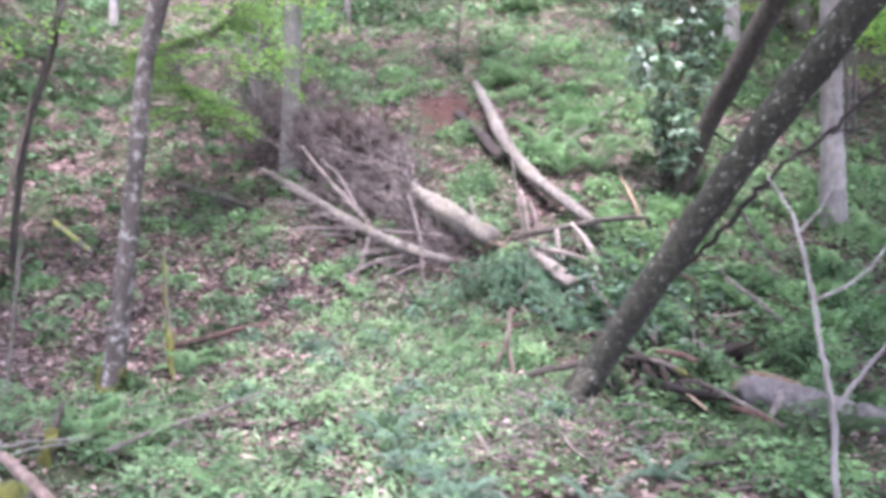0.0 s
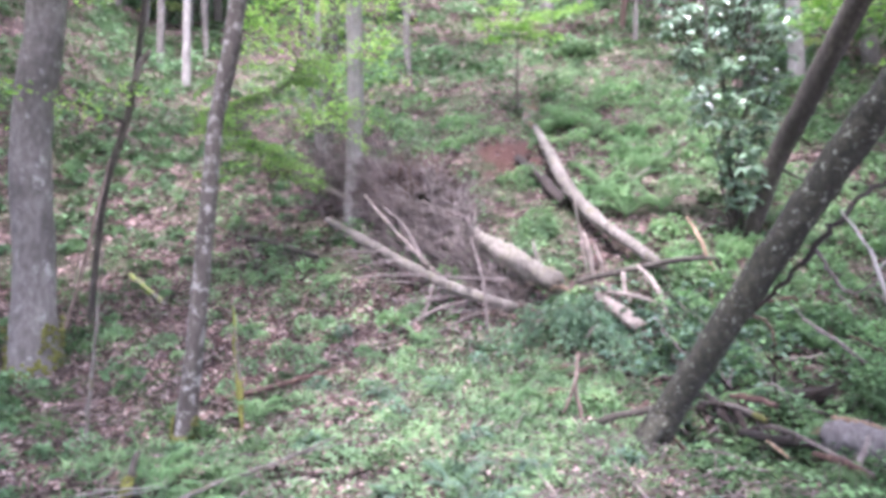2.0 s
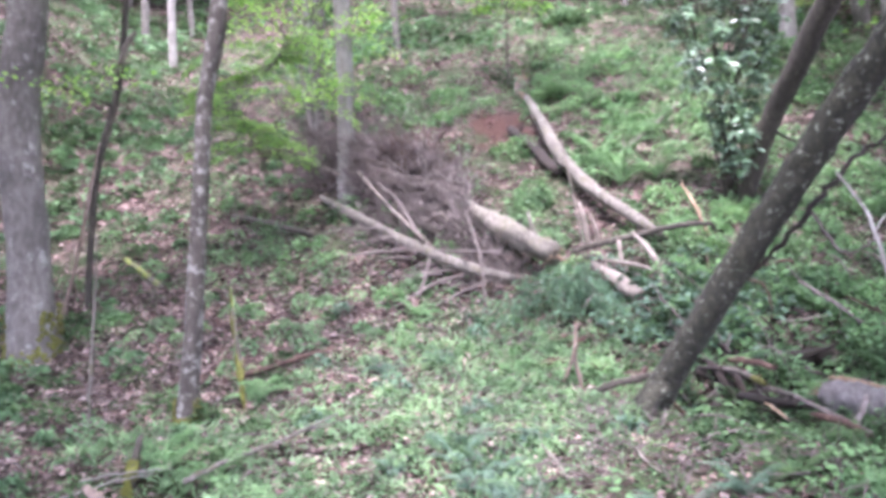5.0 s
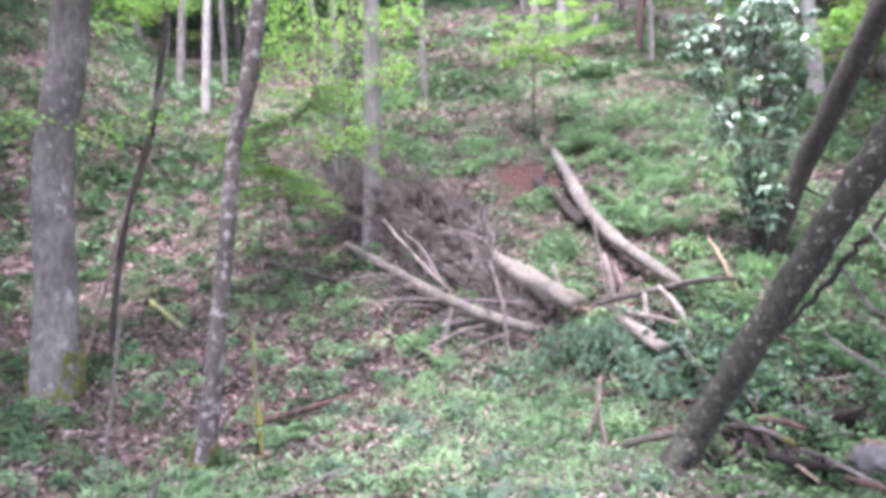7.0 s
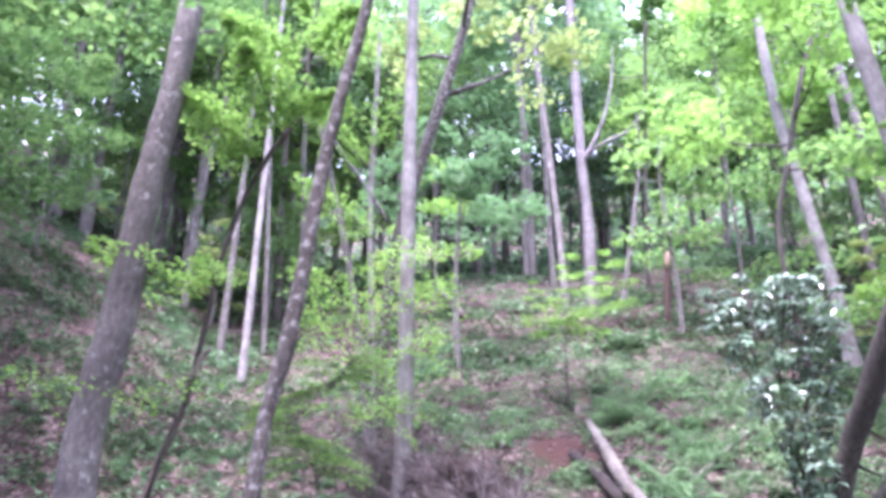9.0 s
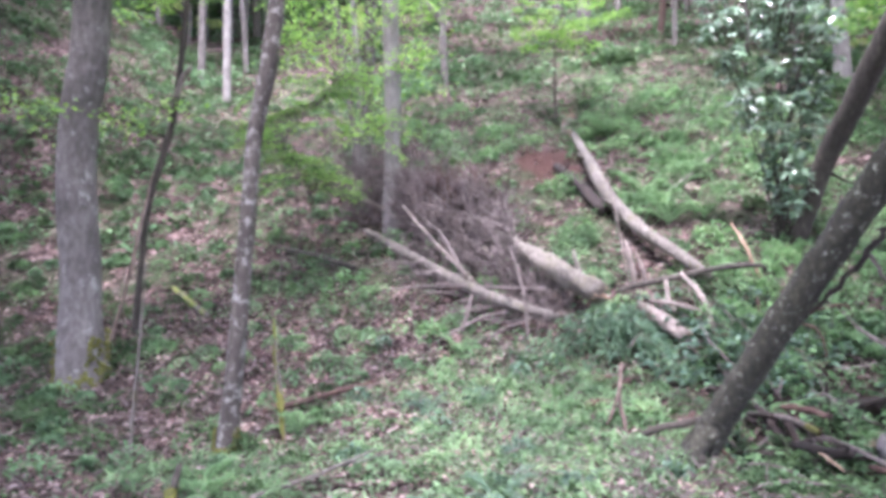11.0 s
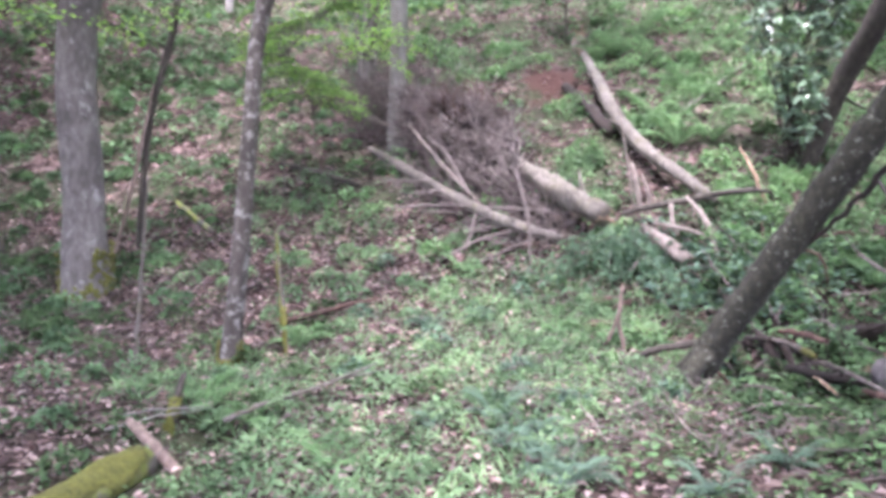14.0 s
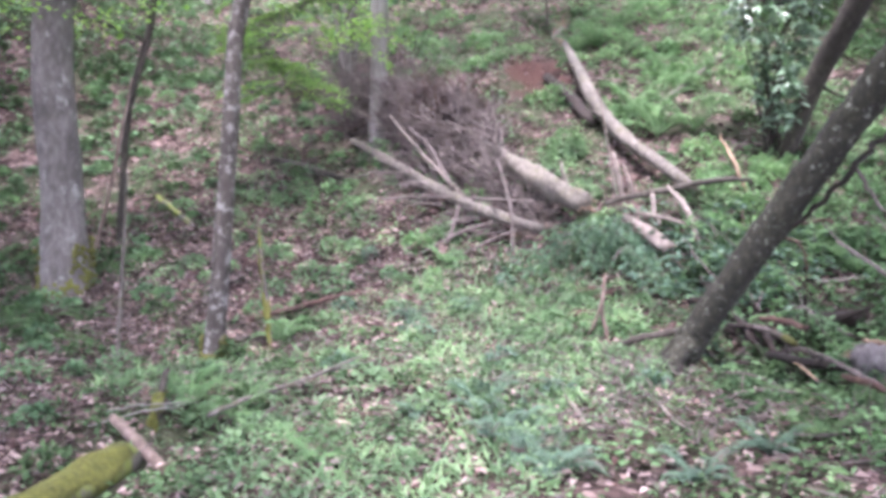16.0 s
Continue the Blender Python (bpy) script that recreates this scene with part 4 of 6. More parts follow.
for x, y, s in ((0.2, 23.9, 0.32), (1.6, 24.0, 0.36), (-0.9, 22.6, 0.22), (1.0, 23.3, 0.26)):
    m = Matrix.Translation((x, y, floor_z(x, y))) @ Matrix.Rotation(3 * x, 4, "Z") @ Matrix.Scale(s, 4)
    copy_thing(saplings[0], m).matrix_basis = m

# ---- fallen timber and debris ----


def log(name, label, pts, mat, end=True, sides=14, group="fallen timber", rough=0.1, stubs=0):
    """A fallen trunk; its lower end broken off in splinters."""
    root = thing(name, pts[-1][:3], label, "log", group)
    stem = part("trunk", tube(pts, sides, 7, rough), mat, root)
    if end:
        a, b = np.array(pts[-2][:3]), np.array(pts[-1][:3])
        d = (b - a) / np.linalg.norm(b - a)
        r = pts[-1][3]
        for k in range(12):
            s = b - d * 0.05 + rng.normal(0, 0.45, 3) * r
            part("splinter", tube([(*s, r * 0.13), (*(s + d * r * rng.uniform(0.3, 1.3) + rng.normal(0, 0.12, 3) * r), r * 0.03)], 4, 2, 0.1), SPLINTER, stem, "pale splinter of broken wood")
    p = np.array(pts)
    for k in range(stubs):
        u = (k + 0.6) / (stubs + 0.4) * (len(p) - 1)
        j = min(int(u), len(p) - 2)
        b = p[j] + (p[j + 1] - p[j]) * (u - j)
        d = rng.normal(0, 1, 3) + [0, -0.3, 0.8]
        d /= np.linalg.norm(d)
        part("branch_stub", tube([(*b[:3], b[3] * 0.3), (*(b[:3] + d * b[3] * rng.uniform(2, 4)), b[3] * 0.15)], 6, 3, 0.1, 0, 0.03), mat, stem)
    return root


def stick(name, label, pts, mat, sides=7, jag=0.0, group="fallen sticks", category="stick", wander=0.004):
    ob = mesh_object(name, *tube(pts, sides, 6, 0.08, wander, jag), mat)
    return tagged(ob, label, category, group)


log("fallen_log", "long weathered log sloping down from the brush pile", [(-3.1, 12.2, 2.26, 0.035), (-2.7, 11.75, 2.07, 0.07), (-2.09, 11.09, 1.78, 0.082), (-1.25, 10.32, 1.39, 0.076), (-0.61, 9.8, 1.16, 0.072), (-0.04, 9.66, 1.0, 0.058)], BARK_LOG, stubs=4)
log("fallen_log", "thick pale log with a snapped end below the brush pile", [(-1.66, 12.16, 2.42, 0.11), (-0.54, 11.05, 1.86, 0.137), (0.01, 10.36, 1.55, 0.143), (0.46, 9.86, 1.29, 0.14)], BARK_MOSSLOG, stubs=5, sides=20, rough=0.15)
log("fallen_log", "short pale length of broken trunk among the leaves", [(0.93, 9.85, 1.14, 0.05), (1.08, 9.7, 1.05, 0.085), (1.41, 9.34, 0.79, 0.09)], DEADWOOD, stubs=2, rough=0.16)
log("fallen_log", "brown log lying under the snapped trunk", [(-1.46, 11.34, 1.79, 0.085), (-0.75, 10.78, 1.46, 0.085), (-0.05, 10.24, 1.2, 0.06)], BARK_RED, stubs=2)
bowed_log = log("fallen_log", "long bowed grey trunk lying down the hillside", [(0.31, 16.21, 4.37, 0.07), (0.57, 13.91, 3.39, 0.108), (0.8, 12.82, 2.75, 0.112), (1.14, 11.72, 2.19, 0.1), (1.53, 11.09, 1.83, 0.088), (1.93, 10.57, 1.46, 0.074)], BARK_LOG, stubs=3)
for k in range(8):
    a = np.array([0.3, 16.15, 4.34]) + rng.normal(0, 0.03, 3)
    part("splinter", tube([(*a, 0.025), (*(a + [rng.normal(-0.02, 0.05), 0.12, 0.06 + 0.12 * rng.uniform()]), 0.006)], 5, 2, 0.1), SPLINTER, bowed_log, "fresh orange splinter at the torn end")
log("fallen_log", "reddish-brown rotten trunk beside the root pit", [(-0.04, 14.53, 3.50, 0.07), (0.32, 13.64, 3.04, 0.1), (0.71, 12.75, 2.51, 0.09)], BARK_RED, False, stubs=3, rough=0.22)
stick("dead_branch", "thin pale stick lying across the bowed trunk", [(0.38, 13.87, 3.35, 0.008), (0.93, 13.70, 3.33, 0.013), (1.47, 13.52, 3.25, 0.006)], DEADWOOD)
log("fallen_log", "thick grey log with a splintered orange end on the floor", [(4.2, 5.4, 0.02, 0.11), (3.4, 6.0, 0.04, 0.122), (3.17, 6.18, 0.05, 0.126), (2.84, 6.45, 0.1, 0.145), (2.62, 6.65, 0.13, 0.14), (2.5, 6.74, 0.14, 0.1)], BARK_LILAC, sides=20, rough=0.16)
log("fallen_log", "dark log lying high on the hillside", [(-5.2, 30.5, floor_z(-5.2, 30.5) + 0.12, 0.2), (-4.55, 28.3, floor_z(-4.55, 28.3) + 0.35, 0.18), (-3.39, 24.4, floor_z(-3.39, 24.4) + 0.3, 0.14)], BARK_DARK)

log("fallen_log", "dark rotten log half hidden under the leaves", [(1.9, 8.2, 0.02, 0.06), (2.4, 8.3, 0.12, 0.09), (2.9, 8.45, 0.14, 0.1), (3.4, 8.7, 0.18, 0.07)], BARK_RED, False, stubs=5, rough=0.22)

for k in range(14):
    # dark boughs added under the leaves, standing in for the shade between the debris
    x, y = 1.65 + 1.35 * rng.uniform(), 6.75 + 1.5 * rng.uniform()
    d = unit(np.array([rng.normal(0.5, 0.5), rng.normal(-0.3, 0.6), 0])) * rng.uniform(0.25, 0.5)
    r = rng.uniform(0.025, 0.06)
    log("shade_bough", "dark bough added in place of shade in the debris", [(x - d[0], y - d[1], floor_z(x - d[0], y - d[1]) + 0.04 + 0.2 * rng.uniform(), r * 0.6), (x, y, floor_z(x, y) + 0.12 + 0.12 * rng.uniform(), r), (x + d[0], y + d[1], floor_z(x + d[0], y + d[1]) + 0.03 + 0.1 * rng.uniform(), r * 0.8)], BARK_RED, False, 9, "rotten wood", 0.18, 2)

# broken stump at the upper end of the bowed log
zs = floor_z(0.2, 16.7)
stump = thing("broken_stump", (0.2, 16.7, zs), "broken stump with pale splintered top above the root pit", "stump")
part("stump", tube([(0.18, 16.7, zs - 0.2, 0.17), (0.2, 16.68, zs + 0.08, 0.14), (0.24, 16.64, zs + 0.2, 0.12)], 12, 4, 0.12, 0, 0.1), DEADWOOD, stump)
for k in range(9):
    part("splinter", tube([(0.24 + rng.normal(0, 0.07), 16.62 + rng.normal(0, 0.05), zs + 0.12, 0.03), (0.3 + rng.normal(0, 0.12), 16.5, zs + 0.28 + rng.uniform(0, 0.12), 0.008)], 4, 2, 0.1), SPLINTER, stump, "fresh orange splinter")
snag = thing("snag", (3.04, 23.54, floor_z(3.04, 23.54)), "broken dead snag with orange bare wood", "dead tree")
part("trunk", tube([(3.0, 23.54, floor_z(3.0, 23.54) - 0.3, 0.12), (3.15, 23.54, 9.46, 0.1), (3.26, 23.54, 10.73, 0.085)], 9, 5, 0.1, 0, 0.25), REDWOOD, snag)
part("broken_top", tube([(3.2, 23.5, 10.2, 0.08), (3.26, 23.5, 10.75, 0.05)], 6, 3, 0.2, 0, 0.2), SPLINTER, snag, "orange splintered top")

stick("dead_branch", "dark bent branch resting across the broken trunks", [(0.7, 10.0, 1.3, 0.03), (0.86, 10.08, 1.36, 0.04), (1.42, 10.19, 1.47, 0.041), (1.91, 10.31, 1.57, 0.042), (2.51, 10.55, 1.61, 0.032), (2.62, 10.6, 1.5, 0.012)], BARK_DARK)
stick("wood_shard", "upright pale shard of split wood", [(0.99, 10.64, 1.2, 0.035), (0.93, 10.67, 1.66, 0.048), (0.87, 10.7, 1.94, 0.022)], DEADWOOD, 6, 0.08)
stick("wood_shard", "upright pale shard of split wood", [(1.06, 10.6, 1.2, 0.022), (1.09, 10.6, 1.5, 0.028), (1.0, 10.65, 1.8, 0.012)], DEADWOOD, 6, 0.05)
stick("dead_sapling", "thin upright dead stem crossing the bowed trunk", [(0.95, 10.6, 1.15, 0.015), (0.85, 10.6, 1.62, 0.015), (0.75, 10.6, 2.26, 0.013), (0.64, 10.6, 2.83, 0.007)], DEADWOOD)
stick("wood_shard", "pale stripped branch propped against the debris", [(1.81, 9.3, 0.6, 0.033), (1.71, 9.9, 1.21, 0.04), (1.5, 10.22, 1.53, 0.024)], DEADWOOD)
stick("dead_branch", "short grey branch hanging in the debris", [(1.58, 9.82, 0.95, 0.025), (1.33, 9.88, 1.11, 0.028), (1.3, 10.08, 1.43, 0.03)], DEADWOOD)
stick("dead_branch", "short grey branch lying in the debris", [(1.05, 9.8, 1.2, 0.022), (1.5, 9.75, 1.12, 0.028), (2.0, 9.6, 0.9, 0.016)], DEADWOOD)
stick("wood_shard", "orange splinter of fresh wood sticking up", [(2.63, 10.92, 1.45, 0.025), (2.49, 11.19, 1.91, 0.026), (2.38, 11.39, 2.2, 0.01)], SPLINTER, 6, 0.04)
stick("dead_branch", "low grey branch below the long log", [(-1.57, 9.47, 0.7, 0.012), (-0.97, 9.81, 1.0, 0.022), (-0.44, 9.84, 1.1, 0.024)], TWIG)
stick("dead_branch", "low grey branch below the long log", [(-1.07, 9.45, 0.68, 0.011), (-0.6, 9.63, 0.92, 0.018), (-0.22, 9.68, 1.03, 0.018)], TWIG)
stick("dead_branch", "thin upright branch leaning on the long log", [(-0.4, 9.45, 0.65, 0.02), (-0.47, 9.79, 1.3, 0.02), (-0.68, 10.65, 1.89, 0.014)], TWIG)
stick("dead_branch", "thin bare branch leaning out of the brush", [(-1.11, 10.38, 1.39, 0.028), (-1.84, 11.07, 2.06, 0.026), (-2.34, 11.54, 2.58, 0.016)], DEADWOOD)
stick("dead_branch", "thin bare branch leaning out of the brush", [(-1.28, 10.56, 1.5, 0.036), (-1.64, 10.89, 2.06, 0.03), (-1.95, 11.02, 2.36, 0.018)], TWIG)
stick("dead_branch", "thin bare branch propped under the long log", [(-1.26, 9.8, 0.8, 0.022), (-1.17, 10.0, 1.14, 0.026), (-1.14, 10.36, 1.43, 0.022)], TWIG)
stick("dead_branch", "pale horizontal branch behind the long log", [(-2.42, 10.37, 1.33, 0.012), (-1.64, 10.34, 1.39, 0.022), (-0.2, 10.12, 1.33, 0.026)], TWIG)
stick("fallen_pole", "thin brown pole lying up the hillside", [(1.52, 13.04, 2.68, 0.022), (2.26, 13.94, 3.2, 0.034), (3.32, 15.69, 4.05, 0.034)], BARK_LOG)
young = thing("sapling", (-0.04, 17.0, floor_z(-0.04, 17.0)), "young dark-stemmed sapling with one spreading tier of leaves", "sapling", "understorey saplings")
part("stem", tube([(-0.04, 17.0, floor_z(-0.04, 17.0) - 0.05, 0.025), (-0.05, 17.0, 5.6, 0.022), (-0.02, 17.0, 7.0, 0.008)], 7, 6, 0.06), BARK_DARK, young)
tiers = []
for k in range(9):
    a = 2.4 * k
    b = np.array([-0.03, 17.0, 6.4 + 0.07 * k])
    tip = b + [0.95 * math.cos(a), 0.6 * math.sin(a), 0.06]
    part("bough", tube([(*b, 0.008), (*tip, 0.003)], 4, 3, 0.05, 0.01), BARK_DARK, young)
    tiers.append(spray(b, tip, 80, 0.09, 0.6))
part("leaves", join(tiers), MAPLE, young, "soft green leaves", False)
stick("dead_sapling", "leaning dead sapling with peeling pale wood", [(-5.85, 9.4, floor_z(-5.85, 9.4) - 0.1, 0.026), (-5.57, 9.38, 1.46, 0.022), (-5.4, 9.38, 2.11, 0.028), (-5.22, 9.38, 2.85, 0.014)], WOOD_PINK, 8, 0.08)
stick("dead_sapling", "thin pale dead sapling beside the slope", [(-3.74, 6.35, -0.05, 0.018), (-3.7, 6.35, 0.5, 0.02), (-3.64, 6.35, 1.07, 0.014), (-3.59, 6.35, 1.7, 0.006)], BARK_LOG)
mossy = thing("mossy_sapling", (-2.49, 6.8, floor_z(-2.49, 6.8)), "thin dead sapling coated in yellow-green moss", "stick", "fallen sticks")
part("stem", tube([(-2.49, 6.8, -0.1, 0.02), (-2.61, 7.0, 0.46, 0.022), (-2.69, 7.1, 0.88, 0.016), (-2.73, 7.15, 1.18, 0.008)], 7, 6, 0.1), MOSSY, mossy)
part("moss", tube([(-2.5, 6.79, 0.02, 0.01), (-2.55, 6.87, 0.2, 0.022), (-2.57, 6.91, 0.28, 0.014), (-2.59, 6.95, 0.36, 0.032), (-2.63, 7.01, 0.5, 0.026), (-2.65, 7.04, 0.6, 0.01), (-2.69, 7.09, 0.8, 0.022), (-2.71, 7.11, 0.94, 0.008)], 9, 5, 0.5), MOSS, mossy, "yellow-green moss coat")
mosslog = thing("moss_log", (-2.4, 3.7, 0.0), "short log thickly covered in yellow-green moss", "log", "fallen timber")
part("trunk", tube([(-2.38, 2.5, 0.03, 0.1), (-2.36, 3.2, 0.035, 0.1), (-2.31, 3.99, 0.06, 0.094)], 14, 6, 0.06), MOSSY, mosslog)
part("moss", tube([(-2.38, 2.45, 0.05, 0.105), (-2.36, 3.2, 0.06, 0.105), (-2.32, 3.93, 0.075, 0.098)], 18, 12, 0.12), MOSS, mosslog, "thick yellow-green moss")
stick("broken_stick", "stout barkless brown stick against the moss log", [(-2.62, 4.38, 0.16, 0.026), (-2.37, 4.2, 0.09, 0.036), (-2.08, 3.97, 0.0, 0.034)], WOOD_PINK, 9)
stick("broken_stick", "long bleached stick lying in the grass", [(-2.2, 4.8, 0.06, 0.019), (-2.0, 5.0, 0.13, 0.019), (-1.78, 5.3, 0.16, 0.017), (-1.48, 6.1, 0.19, 0.01)], BARK_LOG)
stick("broken_stick", "long bleached stick lying in the grass", [(-1.95, 5.2, 0.1, 0.01), (-1.7, 5.6, 0.15, 0.01), (-1.35, 6.2, 0.14, 0.005)], BARK_LOG)
stick("broken_stick", "thin pale twig across the leaf litter", [(-2.9, 4.55, 0.04, 0.005), (-2.66, 4.8, 0.07, 0.006), (-2.4, 5.06, 0.07, 0.004)], BARK_PALE)
stick("broken_stick", "thin pale twig across the leaf litter", [(-2.97, 4.84, 0.05, 0.005), (-2.7, 4.86, 0.09, 0.006), (-2.42, 4.98, 0.1, 0.004)], BARK_PALE)
stick("broken_stick", "reddish fallen branch behind the slender tree", [(-3.0, 7.55, floor_z(-3.0, 7.55) + 0.1, 0.03), (-2.6, 7.9, floor_z(-2.6, 7.9) + 0.13, 0.035), (-2.05, 8.45, floor_z(-2.05, 8.45) + 0.12, 0.016)], REDWOOD)
stub = thing("mossy_stub", (-2.66, 4.93, floor_z(-2.66, 4.93)), "small dark upright stub coated in yellow moss", "stump", "fallen sticks")
part("stem", tube([(-2.67, 4.92, -0.25, 0.034), (-2.63, 4.96, 0.08, 0.03), (-2.58, 5.0, 0.3, 0.022)], 10, 6, 0.12, 0, 0.03), BARK_DARK, stub)
part("moss", tube([(-2.67, 4.915, -0.15, 0.04), (-2.645, 4.94, 0.03, 0.038), (-2.62, 4.965, 0.13, 0.036), (-2.605, 4.975, 0.18, 0.016)], 12, 6, 0.3), MOSS, stub, "yellow-green moss coat")
stick("mossy_branch", "mossy fallen branch lying on the leafy slope", [(-5.62, 10.69, floor_z(-5.62, 10.69) + 0.06, 0.03), (-5.2, 10.35, floor_z(-5.2, 10.35) + 0.08, 0.042), (-4.76, 10, floor_z(-4.76, 10) + 0.06, 0.042)], MOSSY, 9)
stick("fallen_branch", "dark fallen branch across the slope", [(-4.4, 11.75, floor_z(-4.4, 11.75) + 0.06, 0.03), (-3.7, 11.5, floor_z(-3.7, 11.5) + 0.08, 0.05), (-3.0, 11.2, floor_z(-3.0, 11.2) + 0.05, 0.04)], BARK_DARK)
stick("broken_stick", "upright reddish broken stick by the leaning tree", [(0.6, 7.45, 0.0, 0.018), (0.52, 7.45, 0.36, 0.02), (0.54, 7.45, 0.7, 0.014)], WOOD_PINK, 7, 0.04)
stick("broken_stick", "short reddish stick leaning on the upright one", [(0.36, 7.5, 0.0, 0.014), (0.46, 7.42, 0.3, 0.016), (0.52, 7.36, 0.52, 0.01)], WOOD_PINK, 7, 0.03)
for k in range(5):
    x, y = 0.72 + rng.normal(0, 0.25), 8.25 + rng.normal(0, 0.35)
    d = compass(1)[0] * rng.uniform(0.08, 0.2)
    z = floor_z(x, y)
    stick("wood_chunk", "crumbling reddish chunk of rotten wood", [(x - d[0], y - d[1], z + 0.02, 0.02), (x, y, z + 0.06, 0.04), (x + d[0], y + d[1], z + rng.uniform(0.05, 0.16), 0.03)], REDWOOD, 7, 0.04, "rotten wood", "wood chunk")
stick("exposed_root", "dark curved root at the foot of the leaning tree", [(0.6, 7.05, 0.05, 0.025), (0.72, 7.02, 0.17, 0.036), (0.95, 6.98, 0.24, 0.032), (1.2, 6.9, 0.3, 0.04)], BARK_DARK, 8)
stick("exposed_root", "pale arching root beside the leaning tree", [(1.25, 6.35, 0.02, 0.009), (1.45, 6.2, 0.12, 0.01), (1.8, 6.05, 0.03, 0.007)], TWIG, 7)
stick("broken_stick", "reddish rotten wood lying in the ferns", [(1.98, 7.62, 0.3, 0.02), (2.14, 7.5, 0.3, 0.034), (2.32, 7.38, 0.26, 0.026)], REDWOOD, 8, 0.05)
yellow = thing("broken_stick", (2.0, 7.4, 0.2), "thick grey stick with a yellow broken end", "stick", "fallen sticks")
part("stick", tube([(1.96, 7.7, 0.2, 0.018), (2.0, 7.4, 0.23, 0.024), (2.04, 6.95, 0.24, 0.025)], 9, 6, 0.1), TWIG, yellow)
part("broken_end", tube([(2.03, 7.02, 0.24, 0.027), (2.05, 6.86, 0.235, 0.03), (2.06, 6.8, 0.23, 0.016)], 9, 4, 0.12, 0, 0.03), MOSS, yellow, "yellow broken end")
stick("broken_stick", "long thin branch slanting from the debris to the leaves", [(2.06, 6.95, 0.2, 0.011), (2.2, 6.62, 0.18, 0.014), (2.38, 6.3, 0.1, 0.016), (2.57, 5.97, 0.02, 0.011)], TWIG)
stick("broken_stick", "reddish bark strip beside the long thin branch", [(2.3, 6.4, 0.06, 0.02), (2.43, 6.16, 0.06, 0.034), (2.56, 5.95, 0.0, 0.016)], REDWOOD, 7, 0.03)
stick("broken_stick", "short pale forked branch against the grey log", [(2.66, 6.25, 0.24, 0.02), (2.6, 6.2, 0.12, 0.026), (2.5, 6.12, -0.02, 0.03)], TWIG_PALE)
stick("broken_stick", "long brown branch lying above the debris", [(3.2, 9.2, floor_z(3.2, 9.2) + 0.36, 0.018), (3.4, 8.85, floor_z(3.4, 8.85) + 0.34, 0.022), (3.6, 8.4, floor_z(3.6, 8.4) + 0.22, 0.02)], TWIG, 8)
stick("broken_stick", "short bare twig on the leaf litter", [(0.12, 5.5, 0.08, 0.012), (0.2, 5.2, 0.07, 0.018), (0.27, 4.88, 0.03, 0.014)], DEADWOOD)
stick("broken_stick", "short forked twig with an orange end", [(1.98, 6.55, 0.12, 0.009), (2.02, 6.4, 0.1, 0.013), (2.06, 6.25, 0.06, 0.008)], SPLINTER)
stick("broken_stick", "long thin twig on the leaf litter", [(1.2, 5.6, 0.05, 0.01), (1.5, 5.75, 0.1, 0.012), (2.0, 5.8, 0.06, 0.008)], TWIG)
stick("broken_stick", "curved bleached twig in the herbs", [(0.75, 5.35, 0.1, 0.009), (0.85, 5.0, 0.05, 0.011), (1.05, 4.8, 0.04, 0.007)], DEADWOOD)

for k in range(16):
    x, y = rng.uniform(1.5, 4.2), rng.uniform(6.9, 9.4)
    d = compass(1)[0] * rng.uniform(0.15, 0.4)
    z = floor_z(x, y)
    r = rng.uniform(0.008, 0.022)
    stick("broken_stick", "dead stick lying among the herbs and debris", [(x - d[0], y - d[1], floor_z(x - d[0], y - d[1]) + 0.03, r), (x, y, z + rng.uniform(0.06, 0.2), r), (x + d[0], y + d[1], floor_z(x + d[0], y + d[1]) + rng.uniform(0.02, 0.3), r * 0.5)], (TWIG, DEADWOOD, REDWOOD, BARK_DARK)[k % 4])

stick("wood_slab", "red-brown slab of split wood on the grey log", [(2.58, 6.78, 0.27, 0.014), (2.72, 6.68, 0.27, 0.024), (2.92, 6.52, 0.24, 0.012)], SPLINTER, 7, 0.03, "fallen sticks", "wood")
for k in range(26):
    x, y = rng.uniform(1.5, 4.4), rng.uniform(6.6, 10.0)
    d = unit(np.array([rng.normal(0.6, 0.4), rng.normal(-0.7, 0.4), 0])) * rng.uniform(0.12, 0.4)
    r = rng.uniform(0.007, 0.018)
    stick("broken_stick", "thin dead branch lying across the herbs", [(x - d[0], y - d[1], floor_z(x - d[0], y - d[1]) + rng.uniform(0.15, 0.4), r), (x + rng.normal(0, 0.05), y, floor_z(x, y) + rng.uniform(0.1, 0.35), r), (x + d[0], y + d[1], floor_z(x + d[0], y + d[1]) + rng.uniform(0.05, 0.2), r * 0.5)], (TWIG, REDWOOD, BARK_LOG)[k % 3])

# pale bare sapling in front of the leaning trunk
pale = thing("bare_sapling", (2.1, 4.1, 0.0), "bare pale grey sapling forking among the herbs", "sapling")
part("stem", tube([(2.02, 3.95, -0.05, 0.01791), (1.96, 3.92, 0.3, 0.01727), (1.92, 3.9, 0.68, 0.01727), (1.89, 3.95, 0.89, 0.01343), (1.84, 4, 1.23, 0.01215), (1.78, 4.1, 1.61, 0.00959), (1.66, 4.2, 1.86, 0.00512)], 9, 7, 0.06, 0.00312), BARK_PALE, pale)
part("fork", tube([(1.93, 3.9, 0.66, 0.01407), (2.05, 3.9, 0.83, 0.01151), (2.2, 3.9, 1.02, 0.00895), (2.6, 3.95, 1.4, 0.00320)], 8, 5, 0.06, 0.00312), BARK_PALE, pale)
